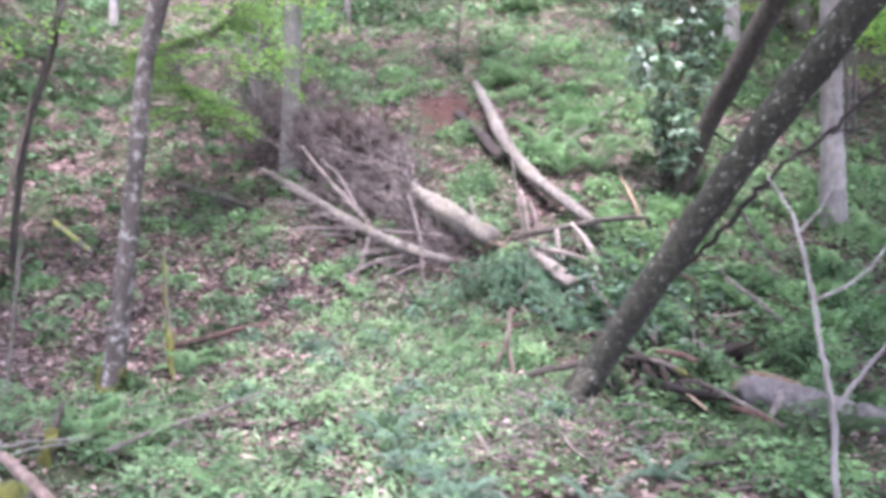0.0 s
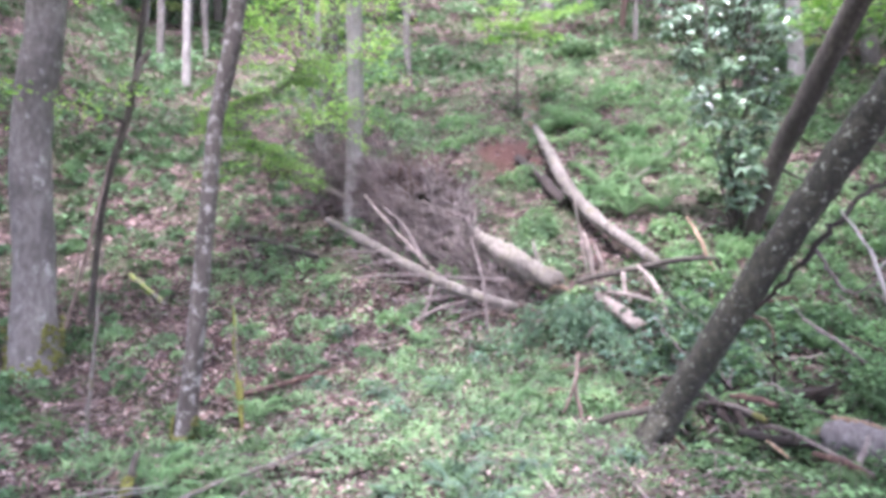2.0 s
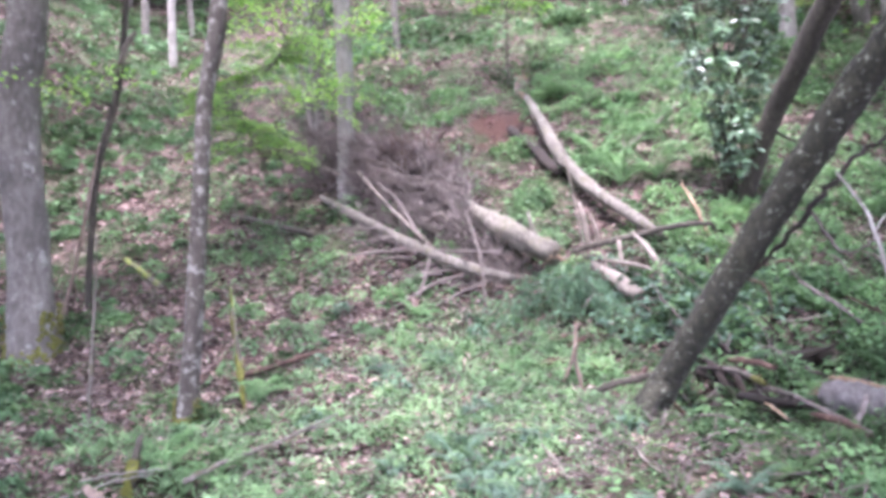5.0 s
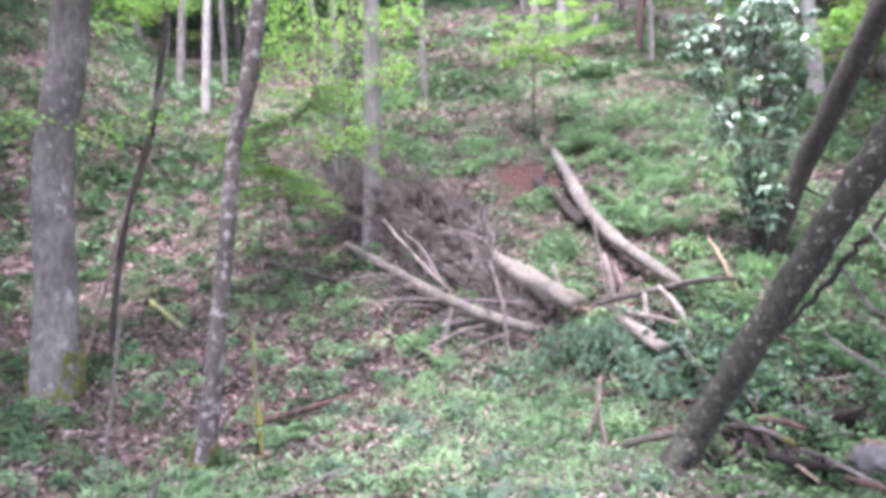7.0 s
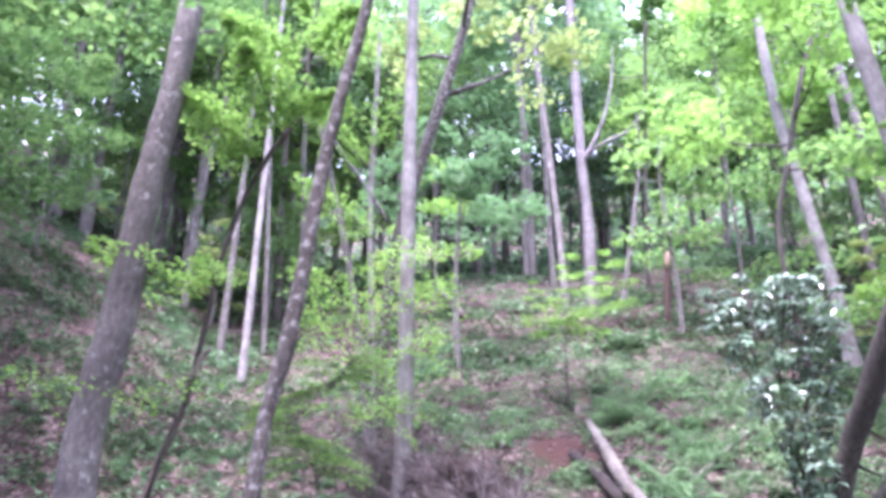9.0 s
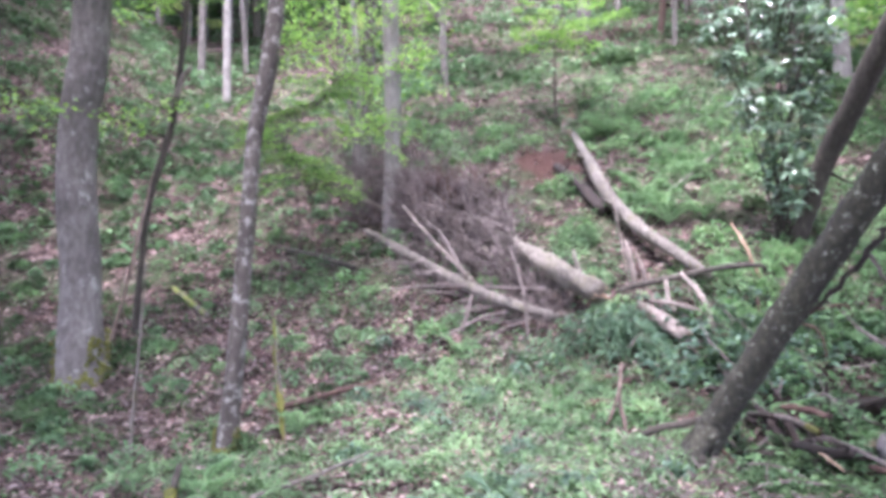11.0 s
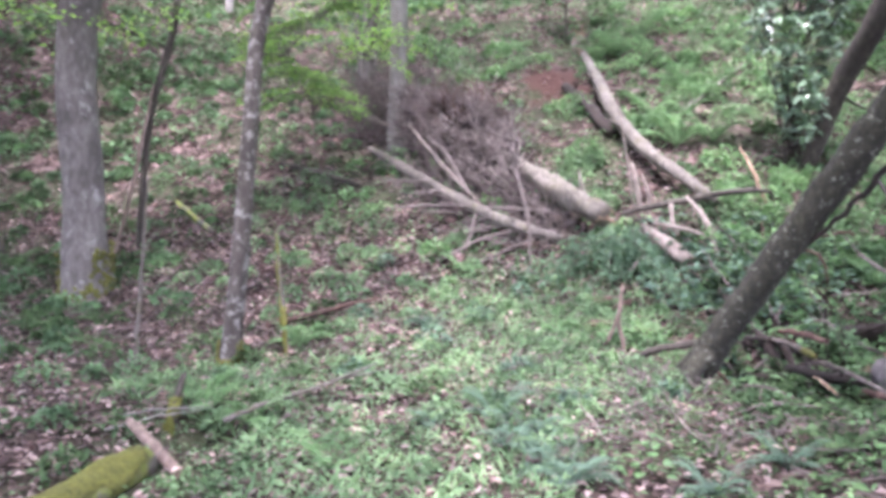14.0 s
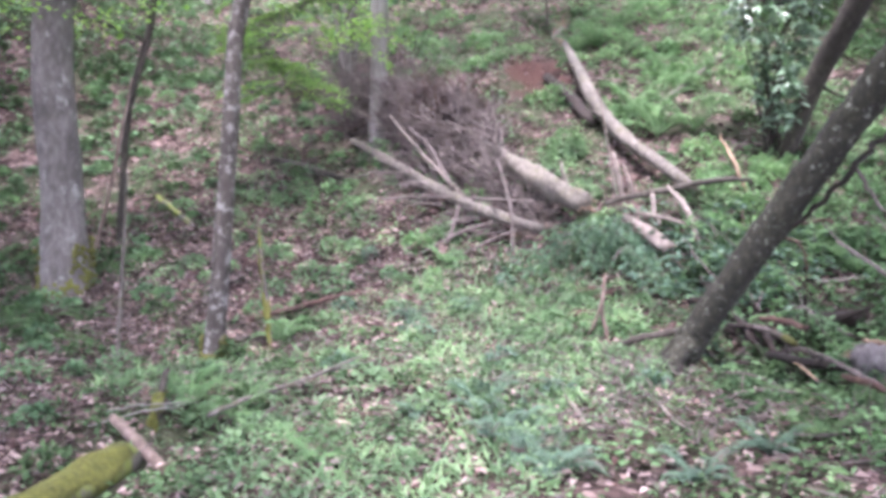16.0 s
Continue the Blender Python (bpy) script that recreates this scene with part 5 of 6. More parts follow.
part("branch", tube([(1.85, 4, 1.2, 0.00831), (2.04, 4, 1.3, 0.00704), (2.19, 4, 1.46, 0.00576), (2.4, 4.0, 1.75, 0.00192)], 7, 5, 0.06, 0.00312), BARK_PALE, pale)
part("branch", tube([(1.8, 4.08, 1.55, 0.00576), (1.95, 4.1, 1.75, 0.00448), (2.0, 4.1, 1.95, 0.00192)], 6, 5, 0.06, 0.00312), BARK_PALE, pale)

# brush pile: the dead crown of the fallen tree
pile = thing("brush_pile", (-2.0, 11.9, floor_z(-2.0, 11.9)), "tangled heap of dead purple-brown branches and twigs", "brush pile")
twigs, strands = [], []
for k in range(30):
    bx = -0.8 - 2.0 * rng.uniform()
    b = np.array([bx, 11.0 - 0.75 * (bx + 0.7) + 0.5 * rng.uniform(), 0])
    b[2] = floor_z(b[0], b[1]) + 0.1 + 0.4 * rng.uniform()
    d = np.array([-0.75 + rng.normal(0, 0.55), 0.35 + rng.normal(0, 0.2), 0.8 + rng.normal(0, 0.2)])
    d = d / np.linalg.norm(d)
    long = rng.uniform(0.7, 1.5)
    bend = b + d * long * 0.5 + rng.normal(0, 0.1, 3)
    tip = np.array([*(b + d * long)[:2], min((b + d * long)[2], 3.5 + 0.2 * rng.normal())])
    part("branch", tube([(*b, 0.018), (*bend, 0.012), (*tip, 0.004)], 5, 4, 0.08, 0.015), TWIG, pile)
    line = smooth_path([(*b, 0.02), (*bend, 0.01), (*tip, 0.004)], 6)
    for j in range(30):
        s = line[rng.integers(2, len(line))]
        e = unit(d * 0.8 + rng.normal(0, 0.55, 3)) * rng.uniform(0.15, 0.6)
        mid = s[:3] + e * 0.5 + rng.normal(0, 0.03, 3)
        r = rng.uniform(0.005, 0.01)
        twigs.append(tube([(*s[:3], r), (*mid, r * 0.8), (*(s[:3] + e), r * 0.4)], 3, 2, 0.0))
for k in range(14):
    bx = rng.uniform(-2.6, -0.7)
    by = 10.75 - 0.75 * (bx + 0.7)
    b = np.array([bx, by, floor_z(bx, by) + 0.25])
    e = np.array([-0.6 + rng.normal(0, 0.2), 0.25, 0.55 + rng.normal(0, 0.15)]) * rng.uniform(0.5, 1.1)
    part("branch", tube([(*b, 0.022), (*(b + e * 0.5 + rng.normal(0, 0.05, 3)), 0.017), (*(b + e), 0.007)], 6, 4, 0.08, 0.01), DEADWOOD if k % 2 else TWIG, pile)
for k in range(560):
    ax = rng.uniform(-2.9, -0.7)
    a = np.array([ax, 11.0 - 0.75 * (ax + 0.7) + rng.uniform(0, 0.8), 0])
    a[2] = floor_z(a[0], a[1]) + rng.uniform(0, 1) * (1.0 - 0.12 * abs(ax + 2.0) ** 2)
    e = unit(rng.normal(0, 1, 3) + [-0.5, 0, 0.5]) * rng.uniform(0.2, 0.8)
    r = rng.uniform(0.004, 0.009)
    twigs.append(tube([(*a, r), (*(a + e * 0.5 + rng.normal(0, 0.04, 3)), r), (*(a + e), r * 0.5)], 3, 2, 0.0))
for k in range(800):
    # twigs spilling between and over the two long logs
    u, w = rng.uniform(0, 1), rng.uniform(0, 1)
    a = np.array([-2.2 + 2.3 * u, 11.35 - 1.4 * u + 0.55 * w, 0])
    a[2] = 1.55 - 0.65 * u + (0.3 + 0.55 * (1 - u)) * w + rng.normal(0, 0.08)
    e = unit(rng.normal(0, 0.85, 3) + [-0.3, 0.1, 0.55]) * rng.uniform(0.2, 0.7)
    r = rng.uniform(0.004, 0.009)
    (twigs if k % 5 > 1 else strands).append(tube([(*a, r), (*(a + e * 0.5 + rng.normal(0, 0.05, 3)), r), (*(a + e), r * 0.5)], 3, 2, 0.0))
for k in range(110):
    # bare twigs hanging below the longest log
    u = rng.uniform(0, 1)
    a = np.array([-2.3 + 2.2 * u, 11.2 - 1.5 * u, 1.75 - 0.7 * u + rng.normal(0, 0.05)])
    e = unit(rng.normal(0, 0.5, 3) + [-0.5, -0.35, -0.35]) * rng.uniform(0.2, 0.6)
    r = rng.uniform(0.004, 0.01)
    (twigs if k % 2 else strands).append(tube([(*a, r), (*(a + e * 0.5 + rng.normal(0, 0.05, 3)), r), (*(a + e), r * 0.5)], 3, 2, 0.0))
for k in range(60):
    # the sparse upper edge of the heap behind the pale trunk
    a = np.array([-3.2 + 0.35 * rng.normal(), 12.65 + 0.2 * rng.normal(), 2.3 + 1.0 * rng.uniform()])
    e = unit(rng.normal(0, 0.5, 3) + [0.15, 0, 1.0]) * rng.uniform(0.3, 0.8)
    r = rng.uniform(0.004, 0.008)
    (strands if k % 2 else twigs).append(tube([(*a, r), (*(a + e * 0.5 + rng.normal(0, 0.05, 3)), r), (*(a + e), r * 0.5)], 3, 2, 0.0))
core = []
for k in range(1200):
    # the dense heart of the heap, its inner shade put into the twig colour
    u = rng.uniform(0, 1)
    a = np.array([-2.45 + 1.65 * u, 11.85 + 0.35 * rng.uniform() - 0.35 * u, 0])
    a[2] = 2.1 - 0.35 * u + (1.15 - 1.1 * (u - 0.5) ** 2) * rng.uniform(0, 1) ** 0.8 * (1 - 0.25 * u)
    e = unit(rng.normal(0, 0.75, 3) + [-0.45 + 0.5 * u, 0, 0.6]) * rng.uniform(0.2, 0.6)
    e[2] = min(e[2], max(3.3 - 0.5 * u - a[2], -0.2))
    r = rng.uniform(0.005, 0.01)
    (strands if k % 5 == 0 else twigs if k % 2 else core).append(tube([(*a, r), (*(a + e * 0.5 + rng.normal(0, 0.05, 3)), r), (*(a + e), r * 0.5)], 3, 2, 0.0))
for k in range(100):
    # the thinner fan beyond the pale trunk
    u = rng.uniform(0, 1)
    a = np.array([-3.4 + 0.8 * u, 12.35 + 0.3 * rng.uniform(), 2.15 + 0.8 * rng.uniform()])
    e = unit(rng.normal(0, 0.4, 3) + [-0.5 + 0.45 * u, 0, 0.9]) * rng.uniform(0.3, 0.85)
    r = rng.uniform(0.004, 0.009)
    (core if k % 5 == 0 else twigs).append(tube([(*a, r), (*(a + e * 0.5 + rng.normal(0, 0.05, 3)), r), (*(a + e), r * 0.5)], 3, 2, 0.0))
heart = []
for k in range(420):
    # the reddish matted twigs high in the heap
    a = np.array([-1.5, 11.95, 2.62]) + rng.normal(0, 1, 3) * [0.36, 0.15, 0.24]
    e = unit(rng.normal(0, 0.8, 3) + [0.1, 0, 0.5]) * rng.uniform(0.15, 0.5)
    r = rng.uniform(0.005, 0.011)
    heart.append(tube([(*a, r), (*(a + e * 0.5 + rng.normal(0, 0.06, 3)), r), (*(a + e), r * 0.5)], 3, 2, 0.0))
tagged(part("matted_tangle", join(heart), REDWOOD, pile, "matted reddish-brown twigs"), kind="stuff")
for k in range(26):
    # pale sticks raked out beside the long log
    u = rng.uniform(0, 1)
    a = np.array([-2.1 + 1.7 * u, 10.95 - 1.1 * u, 0.0])
    a[2] = floor_z(a[0], a[1]) + rng.uniform(0.15, 0.4)
    e = np.array([-1.0, -0.1 + rng.normal(0, 0.2), rng.normal(-0.12, 0.12)]) * rng.uniform(0.3, 0.8)
    part("branch", tube([(*a, 0.012), (*(a + e * 0.5 + rng.normal(0, 0.03, 3)), 0.01), (*(a + e), 0.004)], 5, 4, 0.06, 0.006), TWIG_PALE, pile)
tagged(part("inner_tangle", join(core), TWIG_SHADED, pile, "purple-brown twigs in the heart of the heap, coloured dark as its shade"), kind="stuff")
tagged(part("twig_tangle", join(twigs), TWIG, pile, "tangle of fine dead twigs"), kind="stuff")
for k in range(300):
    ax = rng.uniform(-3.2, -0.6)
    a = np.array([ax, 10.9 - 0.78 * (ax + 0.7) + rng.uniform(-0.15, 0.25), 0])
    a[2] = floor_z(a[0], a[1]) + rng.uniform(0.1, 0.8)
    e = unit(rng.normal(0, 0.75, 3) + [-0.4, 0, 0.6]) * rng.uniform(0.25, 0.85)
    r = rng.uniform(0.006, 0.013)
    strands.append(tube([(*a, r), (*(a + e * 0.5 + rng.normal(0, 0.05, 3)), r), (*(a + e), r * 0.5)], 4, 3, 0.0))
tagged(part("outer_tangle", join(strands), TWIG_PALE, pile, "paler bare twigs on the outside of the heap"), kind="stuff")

# evergreen bough on the ground beside the snapped log
bough = thing("evergreen_bough", (0.45, 9.3, floor_z(0.45, 9.3)), "fallen evergreen bough with soft drooping needles", "branch")
needles = []
for k in range(15):
    b = np.array([0.75 + rng.normal(0, 0.22), 9.75 + rng.normal(0, 0.12), 1.02 + rng.normal(0, 0.06)])
    tip = np.array([-0.3 + 1.6 * k / 14 + rng.normal(0, 0.1), 9.05 + rng.normal(0, 0.25), 0.62 + rng.normal(0, 0.13)])
    part("twig", tube([(*b, 0.012), (*((b + tip) / 2 + [0, 0, 0.08]), 0.008), (*tip, 0.003)], 5, 4, 0.05), BARK_DARK, bough)
    n = 95
    u = rng.uniform(0.15, 1, (n, 1))
    at = b + (tip - b) * u + [0, 0, 0.3] * (u * (1 - u)) + rng.normal(0, 0.085, (n, 3)) * [1, 1, 0.7]
    ah = unit(tip - b) + rng.normal(0, 0.6, (n, 3)) + [0, 0, -0.25]
    needles.append(blades(at, ah, tilted(n, 0.6), rng.uniform(0.07, 0.16, n), np.full(n, 0.14)))
part("needles", join(needles), NEEDLE, bough, "soft dark green needles", False)

# glossy branches broken from an evergreen, lying over the debris
fallen = thing("evergreen_branch", (1.5, 9.2, floor_z(1.5, 9.2)), "fallen evergreen branches with glossy drooping leaves", "branch")
shapes = []
for k in range(34):
    x, y = 0.85 + 1.5 * rng.uniform(), 8.45 + 1.3 * rng.uniform()
    hub = np.array([x, y, floor_z(x, y) + rng.uniform(0.12, 0.42)])
    out = compass(1)[0]
    if k % 2 == 0:
        part("twig", tube([(*(hub - out * 0.35 - [0, 0, 0.1]), 0.01), (*(hub - out * 0.15 + [0, 0, 0.02]), 0.008), (*hub, 0.004)], 5, 3, 0.06, 0.01), TWIG, fallen)
    n = int(rng.integers(7, 11))
    ray = compass(n)
    shapes.append(broad(hub + ray * 0.015, ray + np.stack([np.zeros(n), np.zeros(n), rng.normal(-0.3, 0.4, n)], 1), tilted(n, 0.4), rng.uniform(0.07, 0.12, n), rng.uniform(0.32, 0.42, n), 0.03, 0.12))
part("leaves", join(shapes), FERN_BLUE, fallen, "glossy blue-green leaves", False)

# ---- ferns ----


def fern(mat, fronds, long, seed):
    root = thing("fern", (0, 0, 0), "woodland fern with arching fronds", "fern", "ferns on the forest floor")
    for k in range(fronds):
        a = 2 * math.pi * k / fronds + seed + rng.normal(0, 0.2)
        out = np.array([math.cos(a), math.sin(a), 0])
        u = np.linspace(0.08, 1, 20)
        ln = long * rng.uniform(0.8, 1.15)
        rise = rng.uniform(0.55, 0.95)
        mid = out[None] * (u * ln * 0.85)[:, None]
        mid[:, 2] = ln * (1.7 * rise * u - 0.95 * u**2)
        side = np.cross([0, 0, 1.0], out)
        w = ln * 0.2 * np.sin(np.pi * np.clip(u * 0.9 + 0.1, 0, 1)) ** 0.8 + 0.01
        at = np.vstack([mid, mid])
        ah = np.vstack([side + out * 0.35 + [0, 0, -0.15], -side + out * 0.35 + [0, 0, -0.15]])[np.repeat([0, 1], len(u))]
        shape = blades(at, ah, np.tile([0.0, 0, 1.0], (2 * len(u), 1)) + 0.2 * out, np.concatenate([w, w]), np.full(2 * len(u), 0.15), 0.03, 0.1)
        stem = tube([(*(mid[0] * 0), 0.006), (*mid[10], 0.004), (*mid[-1], 0.0015)], 4, 4, 0.0)
        part("frond", join([shape, stem]), mat, root, "", False)
    return root


kinds = [fern(FERN_BLUE, 11, 0.36, 0.2), fern(FERN_BRIGHT, 9, 0.4, 1.0), fern(HERB_DARK, 10, 0.42, 2.0)]
FERN_SLOPE = ((1.46, 15.67), (1.87, 14.56), (1.89, 13.36), (1.4, 13.17), (2.3, 14.1), (1.66, 12.36), (2.22, 12.55), (0.93, 16.27), (1.46, 16.9), (2.35, 15.68), (0.58, 16.14))
spots = [(1, -2.12, 5.05, 0.8), (0, -0.46, 5.38, 1.0), (1, -2.5, 7.1, 1.0), (2, -7.0, 9.1, 1.2), (1, -2.66, 5.5, 0.9), (0, 0.05, 4.2, 0.9), (0, 0.1, 5.75, 0.7), (0, -0.19, 4.93, 0.8), (1, -0.08, 7.96, 0.9), (0, -0.9, 5.2, 0.6),
         (1, 2.9, 7.9, 1.2), (1, 2.1, 8.3, 1.2), (1, 3.4, 9.2, 1.2), (2, 1.7, 5.0, 0.9), (2, 2.4, 5.4, 1.1), (0, 1.3, 4.7, 0.8), (0, 0.8, 4.2, 0.8), (1, 3.6, 7.6, 1.1), (2, 3.0, 5.9, 1.0),
         (2, -4.9, 7.7, 0.9), (2, -5.6, 7.4, 1.0), (1, -6.6, 8.0, 0.9), (2, 1.9, 7.0, 0.8), (1, 2.5, 9.6, 1.2), (0, 1.3, 8.6, 0.9), (0, -1.4, 8.0, 0.9), (0, -0.9, 8.3, 0.8), (1, -1.2, 9.3, 0.9), (2, 0.5, 8.5, 0.9), (0, -0.3, 4.75, 0.8), (0, -0.1, 4.4, 0.8), (1, -1.3, 4.25, 0.8), (1, -2.5, 5.2, 0.8)] + [(1, x, y, 1.7) for x, y in FERN_SLOPE]
used = set()
for k, x, y, s in spots:
    m = Matrix.Translation((x, y, floor_z(x, y) - 0.01)) @ Matrix.Rotation(rng.uniform(0, 6.28), 4, "Z") @ Matrix.Scale(s, 4)
    if k in used:
        copy_thing(kinds[k], m).matrix_basis = m
    else:
        used.add(k)
        kinds[k].matrix_basis = m

def seedling(tiers, size):
    """A knee-high maple seedling: a thin stem with spreading tiers of broad leaves."""
    root = thing("maple_seedling", (0, 0, 0), "maple seedling with tiers of broad bright green leaves", "seedling", "maple seedlings in the debris")
    part("stem", tube([(0, 0, -0.05, 0.005), (0.02, 0, 0.12 * tiers, 0.004), (0.03, 0.02, 0.2 * tiers, 0.002)], 5, 4, 0.0), TWIG, root)
    for k in range(tiers):
        n = 9
        d = compass(n)
        at = np.array([0.02, 0.01, 0.1 + 0.13 * k]) + d * rng.uniform(0.02, 0.16, (n, 1)) * (1.15 - 0.2 * k)
        at[:, 2] += rng.normal(0, 0.02, n)
        ah, up = d + rng.normal(0, 0.3, (n, 3)) * [1, 1, 0.3], tilted(n, 0.25)
        for j in range(n):
            part("leaf", broad(at[j:j + 1], ah[j:j + 1], up[j:j + 1], rng.uniform(0.7, 1.25, 1) * size, rng.uniform(0.75, 1.0, 1), 0.06, 0.12), FERN_BRIGHT, root, "", False)
    return root


seedlings = [seedling(2, 0.075), seedling(3, 0.065), seedling(2, 0.06)]
spots = [(1.85, 5.0), (2.0, 4.85), (2.15, 5.1), (2.3, 5.0), (1.85, 4.7), (2.35, 5.2), (2.2, 6.35), (2.75, 5.85), (0.3, 4.25), (0.5, 4.35), (1.65, 6.85), (1.8, 7.3), (2.1, 7.75), (2.5, 7.9), (2.75, 8.3), (3.1, 8.0), (3.4, 8.6), (1.5, 7.7), (2.6, 9.0), (3.0, 9.3), (3.6, 9.4), (2.3, 8.7), (1.9, 8.4)]
for k, (x, y) in enumerate(spots):
    m = Matrix.Translation((x, y, floor_z(x, y))) @ Matrix.Rotation(2.4 * k, 4, "Z") @ Matrix.Scale(rng.uniform(0.8, 1.25) * (0.72 if y < 5.5 else 1.0), 4)
    if k < 3:
        seedlings[k].matrix_basis = m
    else:
        copy_thing(seedlings[k % 3], m).matrix_basis = m

# ---- undergrowth and leaf litter ----


def scatter(n, x0, x1, y0, y1, keep, clump=0.0):
    """Random places; with clump, gathered in tufts of that radius."""
    x, y = rng.uniform(x0, x1, n), rng.uniform(y0, y1, n)
    if clump:
        k = rng.integers(0, max(n // 9, 1), n)
        x, y = x[k] + rng.normal(0, clump, n), y[k] + rng.normal(0, clump, n)
    ok = (rng.uniform(0, 1, n) < keep(x, y)) & (np.abs(x) < np.maximum(0.75 * y, 2.0) + 2.5)
    return x[ok], y[ok]


def plants(x, y, leaves, size, high, spread, shape=blades, width=0.6):
    """Low plants: leaves held round a few short stalks."""
    n = len(x) * leaves
    px, py = np.repeat(x, leaves), np.repeat(y, leaves)
    h = np.repeat(rng.uniform(0.35, 1.0, len(x)) * high, leaves) * rng.uniform(0.3, 1.0, n)
    d = compass(n)
    rad = rng.uniform(0.1, 1.0, n) * spread
    h = h * (1 - 0.6 * (rad / spread) ** 2)
    at = np.stack([px + d[:, 0] * rad, py + d[:, 1] * rad, np.zeros(n)], 1)
    at[:, 2] = terrain(at[:, 0], at[:, 1]) + h + 0.01
    return shape(at, d + rng.normal(0, 0.35, (n, 3)), tilted(n, 0.35), rng.uniform(0.65, 1.3, n) * size, rng.uniform(0.8, 1.2, n) * width)


def clumps(n, x0, x1, y0, y1, keep, leaves, size, wide, high):
    """Rounded leafy clumps that stand apart, with bare dark ground between them."""
    cx, cy = scatter(n, x0, x1, y0, y1, keep)
    m = len(cx) * leaves
    s = np.repeat(rng.uniform(0.45, 1.25, len(cx)), leaves)[:, None]
    d = unit(rng.normal(0, 1, (m, 3)))
    d[:, 2] = np.abs(d[:, 2])
    at = np.stack([np.repeat(cx, leaves), np.repeat(cy, leaves), np.zeros(m)], 1) + d * s * rng.uniform(0.6, 1.1, (m, 1)) * [wide, wide, 0]
    at[:, 2] = terrain(at[:, 0], at[:, 1]) + d[:, 2] * s[:, 0] * high * rng.uniform(0.7, 1.05, m) + 0.02
    return blades(at, d * [1, 1, 0.2] + rng.normal(0, 0.35, (m, 3)), unit(d + [0, 0, 0.7] + rng.normal(0, 0.25, (m, 3))), rng.uniform(0.65, 1.3, m) * size, rng.uniform(0.5, 0.75, m))


def grass(at, ahead, up, size, width):
    """Thin arching blades."""
    return blades(at, ahead + [0, 0, 0.9], up + ahead, size, width, 0.02, 0.35)


def litter(n, x0, x1, y0, y1, size, keep):
    x, y = scatter(n, x0, x1, y0, y1, keep)
    at = np.stack([x, y, terrain(x, y) + rng.uniform(0.006, 0.05, len(x))], 1)
    return blades(at, compass(len(x)) + rng.normal(0, 0.2, (len(x), 3)), tilted(len(x), 0.3), rng.uniform(0.6, 1.3, len(x)) * size, rng.uniform(0.45, 0.7, len(x)), 0.2, 0.1)


def stuff(name, shape, mat, label, category="undergrowth"):
    return tagged(mesh_object(name, shape[0], shape[1], mat, None, False), label, category, kind="stuff")


def bare(x, y):
    """Twiggy leaf litter in front of the leaning tree."""
    return 1 - 0.95 * np.exp(-(((x - 1.1) / 0.95) ** 2) - (((y - 5.5) / 0.9) ** 2))


def carpet(x, y):
    """Where the pale herb carpet grows, ending at the brown twiggy ground before the debris."""
    return np.where(y > 7.4, 1.0, 1 / (1 + np.exp((x - 0.37 * (y - 4.2) - 0.1) / 0.14)))


def gap(x, y):
    """Trampled ground round the thick grey log, and the hollow at the leaning tree's foot."""
    return (1 - 0.85 * np.exp(-(((x - 2.25) / 0.75) ** 2) - (((y - 7.3) / 0.85) ** 2))) * (1 - 0.8 * np.exp(-(((x - 2.85) / 0.6) ** 2) - (((y - 6.15) / 0.55) ** 2))) * (1 - np.exp(-(((x - 1.2) / 0.36) ** 2) - (((y - 6.3) / 0.36) ** 2)))


def front(x, y):
    """Little grows tall on the near side of the grey log."""
    return 1 - 0.88 / (1 + np.exp((y - 6.55 + 0.75 * np.maximum(x - 2.4, 0)) / 0.12)) * (x < 3.6)


def pit(x, y):
    """The bare root pit, 1 at its middle."""
    return np.clip(1.25 * np.exp(-(((x + 0.25) / 1.0) ** 2) - (((y - 14.7) / 1.3) ** 2)), 0, 1)


def leafslope(x, y):
    """The open leaf-covered slope on the left, where little grows."""
    return np.exp(-(((x + 3.0) / 2.5) ** 2) - (((y - 9.3) / 2.6) ** 2))


def hollow(x, y):
    """The dark hole beside the moss log."""
    return (1 - np.exp(-(((x + 2.3) / 0.4) ** 4) - (((y - 4.65) / 0.32) ** 4))) * np.where((np.abs(x + 2.36) < 0.24) & (y < 4.15), 0.0, 1.0)


def brown(x, y):
    """The browner hillside left of the brush pile, 1 there and 0 on the open side."""
    return 1 / (1 + np.exp((x + 1.9 + 0.12 * (y - 10)) / 0.7))


stuff("leaf_litter", litter(72000, -9, 5, 2.6, 10.5, 0.065, lambda x, y: (0.5 + 0.5 * leafslope(x, y)) * np.where(x > 2.0, 0.2, 0.55 + 0.45 * carpet(x, y)) * hollow(x, y)), LITTER, "dry brown fallen leaves covering the ground", "leaf litter")
stuff("leaf_litter", litter(16000, -4.5, 4.5, -5, 2.6, 0.065, lambda x, y: 0.6 + 0 * x), LITTER, "dry brown fallen leaves where the onlooker stands", "leaf litter")
stuff("low_herbs", plants(*scatter(900, -4.5, 4.5, -5, 2.9, lambda x, y: patches(x, y, 1.5)), 10, 0.036, 0.12, 0.12), HERB, "low herbs where the onlooker stands")
stuff("leaf_litter", litter(95000, -16, 14, 8.6, 30, 0.095, lambda x, y: (0.3 + 0.6 * patches(x, y, 0.6)) * (0.7 + 0.3 * brown(x, y)) * (1 - 0.3 * pit(x, y)) * (1 + leafslope(x, y)) * np.where(x < -4.5 - 0.25 * (y - 9), 0.9, 1.0) * np.where(y > 17.5, 0.72, 1.0)), LITTER, "dry brown fallen leaves on the hillside", "leaf litter")
